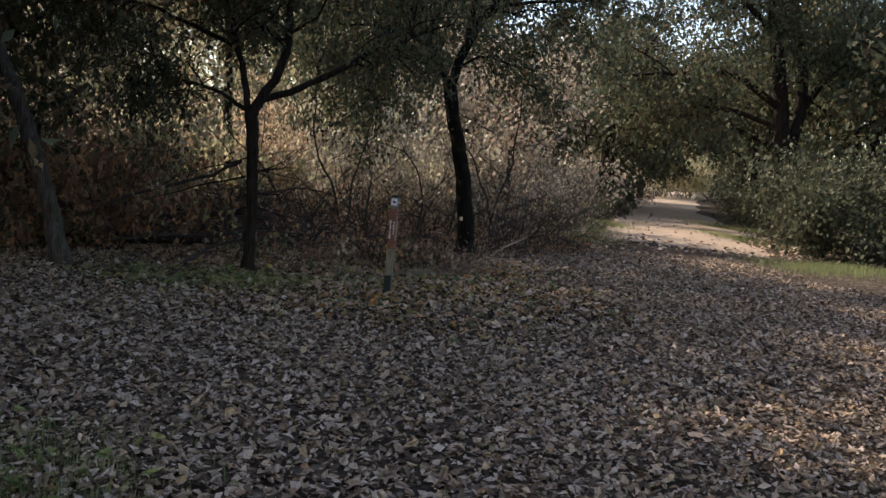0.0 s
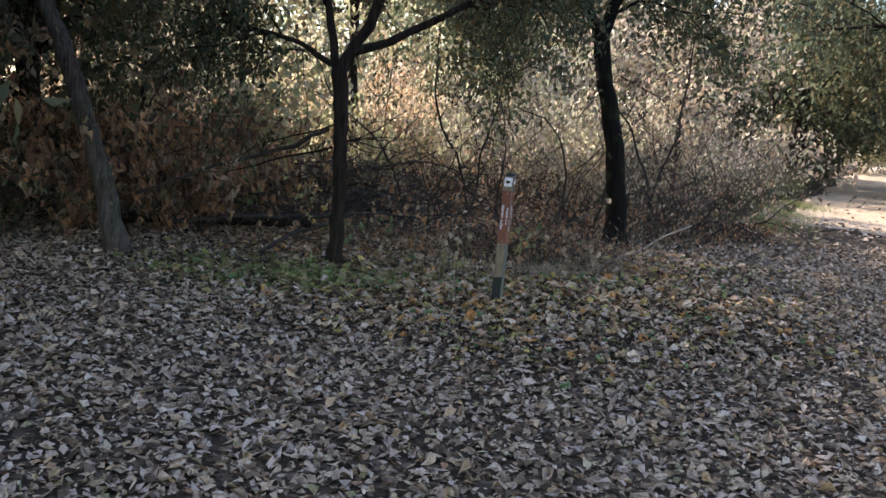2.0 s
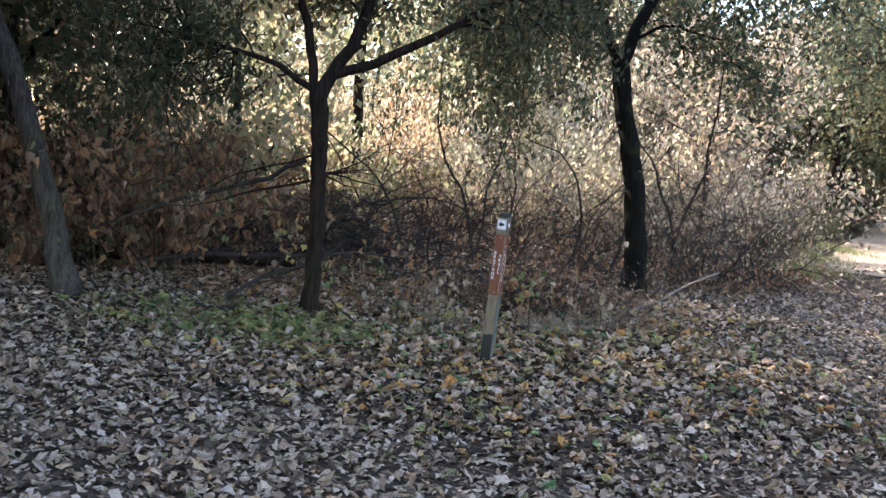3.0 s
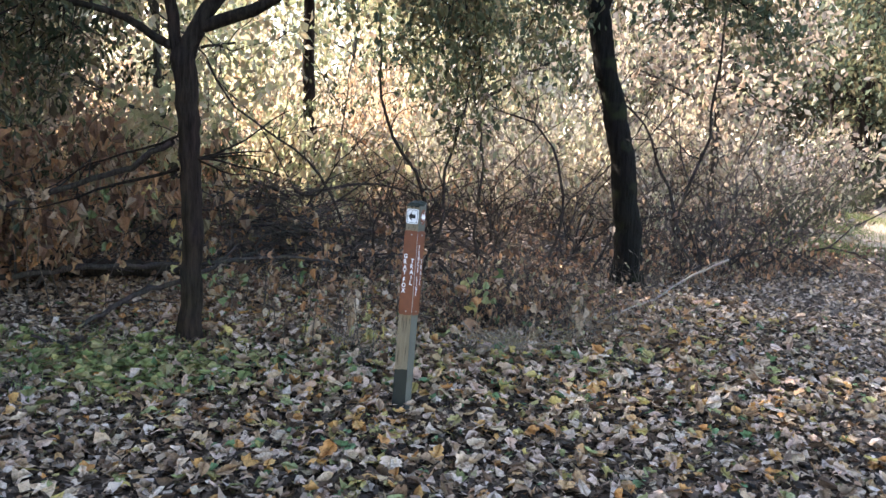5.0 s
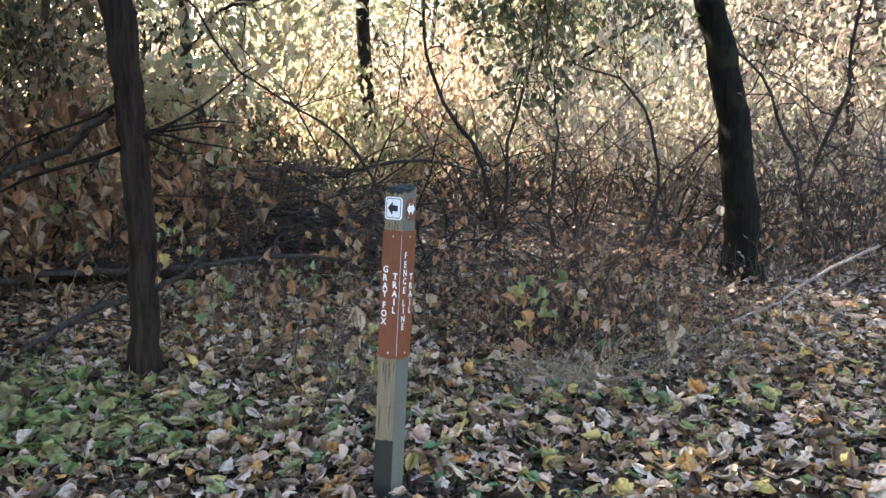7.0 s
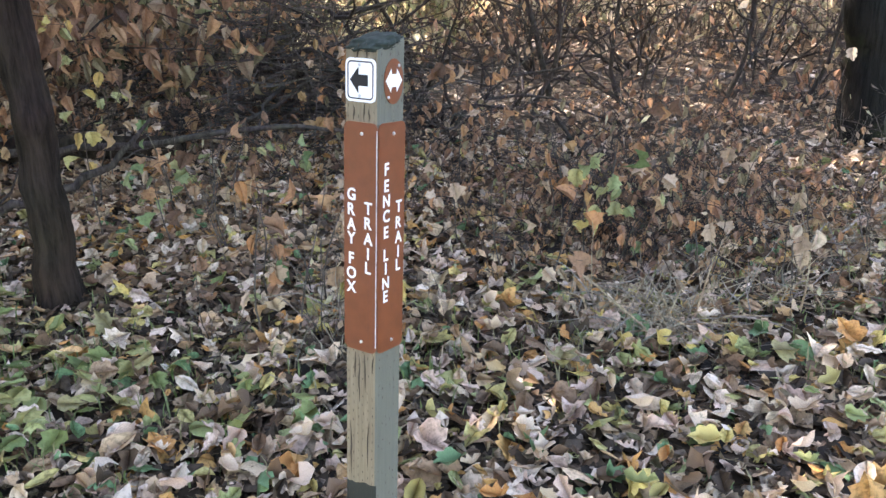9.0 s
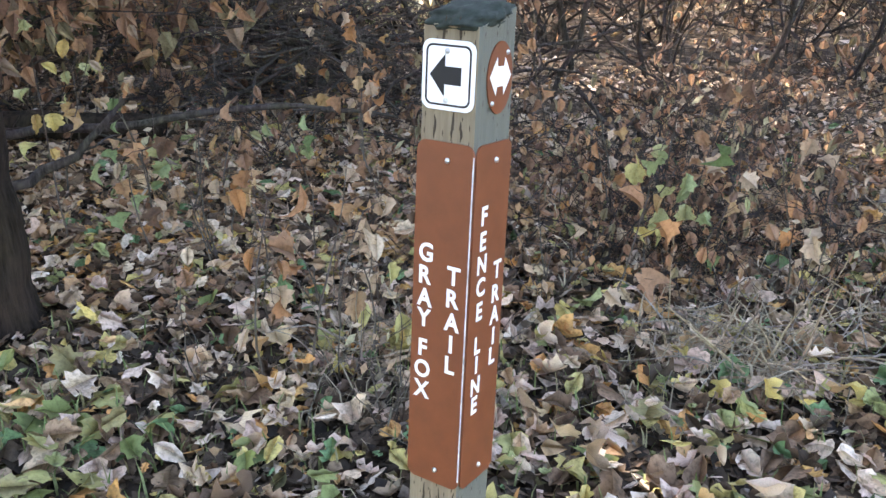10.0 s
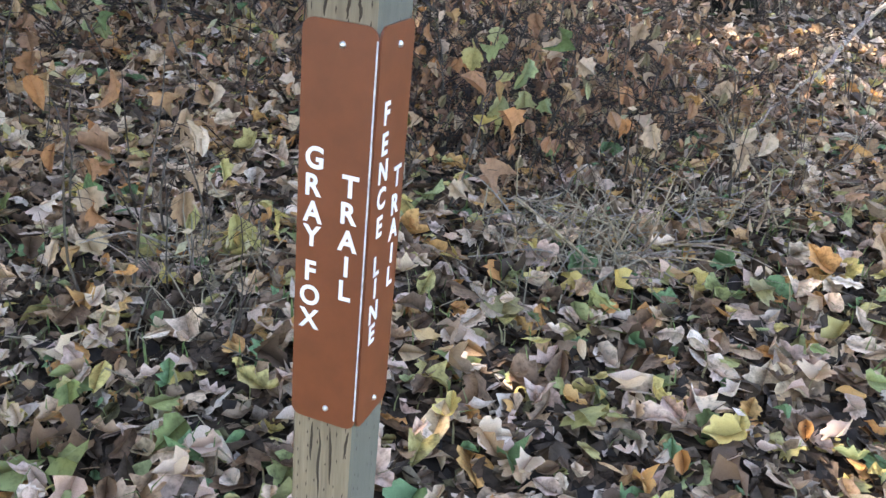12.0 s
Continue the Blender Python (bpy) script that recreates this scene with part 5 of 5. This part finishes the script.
def straw_clump(x, y, seed, n=70, size=1.0):
    """A flattened clump of dead straw, bent over to one side."""
    rng = np.random.default_rng(seed)
    ob = tagged(new("straw_clump"), "flattened clump of dead straw-coloured stems in the litter", "weed", "straw clumps")
    ob.location = (x, y, 0.02)
    lines = []
    for k in range(n):
        p = np.r_[rng.normal(0, 0.09, 2) * size, rng.uniform(0.0, 0.06)]
        way = np.r_[rng.normal(0.35, 0.8), rng.normal(-0.15, 0.6), abs(rng.normal(0.55, 0.45))]
        lines.append(sprout(rng, p, way, size * rng.uniform(0.12, 0.42), rng.uniform(0.002, 0.0055), 7, 0.12, 0.08))
    for l in lines:
        l[0][:, 2] = np.maximum(l[0][:, 2], 0.02)
    for l in lines[:14]:
        part("stem", tube_mesh("stem", [l], 5), TWIG_PALE, ob)
    tagged(part("straw", tube_mesh("straw", lines[14:], 4), STRAW, ob), kind="stuff")


for k, (x, y, n, size) in enumerate(((0.80, 1.42, 42, 1.0), (0.95, 1.50, 26, 0.8), (0.62, 1.52, 24, 0.8), (1.25, 1.7, 32, 0.9), (1.5, 2.3, 34, 1.0), (-0.48, 1.28, 26, 0.7))):
    straw_clump(x, y, 170 + k, n, size)


def weed_clumps():
    rng = np.random.default_rng(71)
    grey = shrub("dead_weed", "wispy grey dead weed stems in the litter", rng, 0.55, 0.35, 9, TWIG, TAN_LEAF, 6, 1, 0.04, 0.03, 0.06, "weed", keep=0.25, wander=0.2)
    dark = shrub("dead_weed", "dark tangle of dead weed stems", rng, 0.5, 0.6, 18, TWIG_DARK, RUST_LEAF, 9, 1, 0.05, 0.04, 0.2, "weed", keep=0.2, wander=0.2)
    pale = shrub("dead_weed", "straw-coloured clump of bent dry stems", rng, 0.45, 0.6, 22, TWIG_PALE, TAN_LEAF, 5, 0, 0.03, 0.03, 0.22, "weed")
    tagged(grey, group="dead weeds"), tagged(dark, group="dead weeds"), tagged(pale, group="dead weeds")
    copies(grey, [(-0.48, 1.2, 0.8), (-0.30, 1.0, 0.7), (-0.65, 1.6, 0.9), (-0.9, 1.1, 0.7), (0.1, 1.9, 0.9), (-1.2, 2.0, 1.0), (1.3, 1.7, 0.9), (1.0, 1.9, 0.9), (-0.05, 1.45, 0.6), (1.75, 2.2, 1.0), (2.3, 2.9, 1.0), (-1.6, 2.6, 1.1), (0.6, 3.0, 1.2), (0.9, 3.4, 1.3), (2.7, 4.7, 1.0), (-0.5, 2.6, 1.0), (2.2, 4.62, 0.9), (2.5, 4.6, 1.1), (2.66, 4.75, 0.8)], rng)
    copies(dark, [(-0.42, 1.55, 0.6), (0.25, 2.15, 0.9), (0.55, 2.4, 1.0), (0.95, 2.5, 0.9), (-0.1, 2.7, 1.0), (1.5, 2.9, 1.0), (-0.75, 2.3, 0.9), (-1.5, 3.0, 1.1), (1.3, 3.5, 1.2), (0.4, 3.5, 1.2), (2.9, 5.2, 1.1), (0.75, 2.05, 0.7)], rng)
    copies(pale, [(0.66, 1.38, 0.75), (0.85, 1.55, 0.8), (0.5, 1.6, 0.6), (1.05, 1.3, 0.5), (1.6, 2.0, 0.9), (2.2, 2.5, 0.9), (1.2, 3.1, 1.0), (1.9, 3.1, 1.0), (2.7, 3.2, 1.0)], rng)


weed_clumps()


def fallen_branch(label, points, radii, mat, seed, side_twigs=6):
    rng = np.random.default_rng(seed)
    ob = tagged(new("fallen_branch"), label, "branch")
    l = fine_line(points, radii, 22, rng, 0.008)
    part("stick", tube_mesh("stick", [l], 8), mat, ob)
    for k in range(side_twigs):
        j = rng.integers(4, 20)
        part("twig", tube_mesh("twig", [sprout(rng, l[0][j], rng.normal(0, 0.6, 3) + (l[0][-1] - l[0][0]) * 0.7 + (0, 0, 0.3), rng.uniform(0.2, 0.5), l[1][j] * 0.4, 6, 0.15)], 4), mat, ob)


fallen_branch("grey bare fallen branch lying near the mossy trunk", [(1.5, 2.25, 0.05), (1.83, 2.75, 0.08), (2.29, 3.2, 0.13), (2.5, 3.5, 0.20), (2.92, 3.9, 0.34), (3.3, 4.2, 0.42)], [0.004, 0.007, 0.011, 0.012, 0.013, 0.013], TWIG_PALE, 81, 9)
fallen_branch("dark dead branch lying behind the forked tree", [(-3.9, 2.4, 0.15), (-3.0, 2.65, 0.30), (-2.2, 2.7, 0.33), (-1.3, 3.0, 0.42), (-0.7, 3.1, 0.36)], [0.028, 0.026, 0.022, 0.016, 0.008], TWIG_DARK, 82)
fallen_branch("dark bent stick leaning against the forked tree", [(-2.6, 1.5, 0.02), (-2.2, 1.7, 0.28), (-1.75, 1.75, 0.42), (-1.45, 1.85, 0.68)], [0.018, 0.022, 0.02, 0.008], TWIG_DARK, 83, 3)
fallen_branch("dark rotten log in the thicket", [(-4.6, 3.1, 0.12), (-3.4, 3.3, 0.16), (-2.2, 3.6, 0.14)], [0.08, 0.09, 0.07], BARK_DARK, 84, 2)
fallen_branch("dark sagging dead branch under the forked tree", [(-4.1, 1.7, 0.55), (-3.2, 1.75, 0.95), (-2.3, 1.6, 1.25), (-1.85, 1.4, 1.5)], [0.012, 0.02, 0.024, 0.024], TWIG_DARK, 85, 7)
fallen_branch("thin dark stick on the leaf litter", [(-2.75, 1.0, 0.06), (-2.45, 0.85, 0.05), (-2.3, 0.6, 0.03)], [0.012, 0.012, 0.008], TWIG_DARK, 86, 2)


# ---- low green plants and grass ----
def blades(n, cx, cy, sx, sy, h, rng, flop=1.0):
    x, y = rng.normal(cx, sx, n), rng.normal(cy, sy, n)
    z = height_at(x, y)
    a = rng.uniform(0, 6.283, n)
    w = rng.uniform(0.002, 0.004, n)
    L = h * rng.uniform(0.5, 1.3, n)
    bend = rng.uniform(0.1, 0.7, n) * L * flop
    side, out = np.stack([np.cos(a), np.sin(a)], 1), np.stack([-np.sin(a), np.cos(a)], 1)
    p = np.stack([x, y], 1)
    lo, hi = np.c_[p - side * w[:, None], z], np.c_[p + side * w[:, None], z]
    m1 = np.c_[p - side * w[:, None] * 0.8 + out * bend[:, None] * 0.3, z + L * 0.6 / flop]
    m2 = np.c_[p + side * w[:, None] * 0.8 + out * bend[:, None] * 0.3, z + L * 0.6 / flop]
    tip = np.c_[p + out * bend[:, None], z + L * 0.9 / flop**2]
    v = np.stack([lo, hi, m2, m1, tip], 1).reshape(-1, 3)
    k = np.arange(n)[:, None] * 5
    return v, np.concatenate([k + [0, 1, 2], k + [0, 2, 3], k + [3, 2, 4]])


def grass_patch(label, spots, h, mat, seed, flop=1.0):
    rng = np.random.default_rng(seed)
    vs, fs, base = [], [], 0
    for n, cx, cy, sx, sy in spots:
        v, f = blades(n, cx, cy, sx, sy, h, rng, flop)
        vs.append(v), fs.append(f + base)
        base += len(v)
    tagged(part("grass", fast_mesh("grass", np.concatenate(vs), np.concatenate(fs)), mat), label, "grass", "", "stuff")


grass_patch("short green grass at the edge of the track", [(2600, 10.8, 5.6, 0.8, 0.8), (1800, 12.0, 5.8, 1.0, 0.5), (2500, 8.3, 13.2, 0.35, 1.2), (2500, 10.0, 16.2, 0.35, 1.3), (2500, 6.6, 9.8, 0.5, 0.8), (2500, 16.0, 17.6, 0.35, 2.0), (2000, 13.2, 12.8, 0.4, 1.2)], 0.16, GRASS, 91)
grass_patch("sparse green grass among the fallen leaves", [(2200, -3.1, -6.2, 0.45, 0.5), (800, -1.9, 0.4, 0.5, 0.35), (700, -2.7, 0.9, 0.6, 0.4), (160, -0.75, 0.55, 0.3, 0.3), (250, -1.2, 0.9, 0.5, 0.4), (300, 1.35, 1.5, 0.4, 0.4), (300, 0.15, 1.1, 0.4, 0.3)], 0.09, GRASS, 92)
grass_patch("dry straw-coloured grass at the thicket's edge", [(240, 0.7, 1.45, 0.16, 0.14), (200, 1.9, 2.6, 0.5, 0.5), (120, 1.0, 2.0, 0.5, 0.3), (400, 2.9, 5.3, 0.5, 0.3), (900, 4.2, 6.8, 0.6, 0.6), (90, -0.4, 1.2, 0.2, 0.2)], 0.26, DRY_GRASS, 93, 1.7)


def ground_herbs():
    """Small green leaves of low plants."""
    rng = np.random.default_rng(94)
    spots = [(260, -1.95, 0.4, 0.5, 0.3), (180, -2.7, 0.8, 0.6, 0.35), (30, -1.1, 0.6, 0.35, 0.25), (10, 0.45, 0.75, 0.3, 0.2), (9, 1.05, 0.95, 0.3, 0.2), (40, -3.0, -6.2, 0.4, 0.4), (8, -0.4, 0.6, 0.3, 0.2)]
    pos = np.concatenate([np.c_[rng.normal(cx, sx, n), rng.normal(cy, sy, n), rng.uniform(0.03, 0.09, n)] for n, cx, cy, sx, sy in spots])
    pos[:, 2] += height_at(pos[:, 0], pos[:, 1])
    tagged(part("ground_herbs", leaves_mesh("ground_herbs", pos, rng.uniform(0.05, 0.12, len(pos)), outline_leaf(STAR, 0.3, 0.3), rng, 0.4), GREEN_LEAF), "small green leaves of low ground plants", "herbs", "", "stuff")


ground_herbs()


# ---- single leaves in front of the post, each a piece of the ground ----
def single_leaves():
    rng = np.random.default_rng(95)
    meshes = []
    for tv, tf in LEAF_SHAPES:
        me = fast_mesh("leaf", tv * (1, 1, 1.3), tf)
        me.materials.append(FALLEN)
        meshes.append(me)
    for k in range(290):
        x, y = rng.uniform(-0.95, 1.35), rng.uniform(0.12, 1.6)
        if math.hypot(x, y) < 0.1:
            continue
        ob = new("leaf", meshes[k % len(meshes)])
        ob.parent = GROUND
        s = rng.uniform(0.045, 0.10)
        ob.location = (x, y, float(height_at(np.array(x), np.array(y))) + rng.uniform(0.045, 0.075))
        ob.rotation_euler = (rng.normal(0, 0.4), rng.normal(0, 0.4), rng.uniform(0, 6.283))
        ob.scale = (s, s, s)


single_leaves()
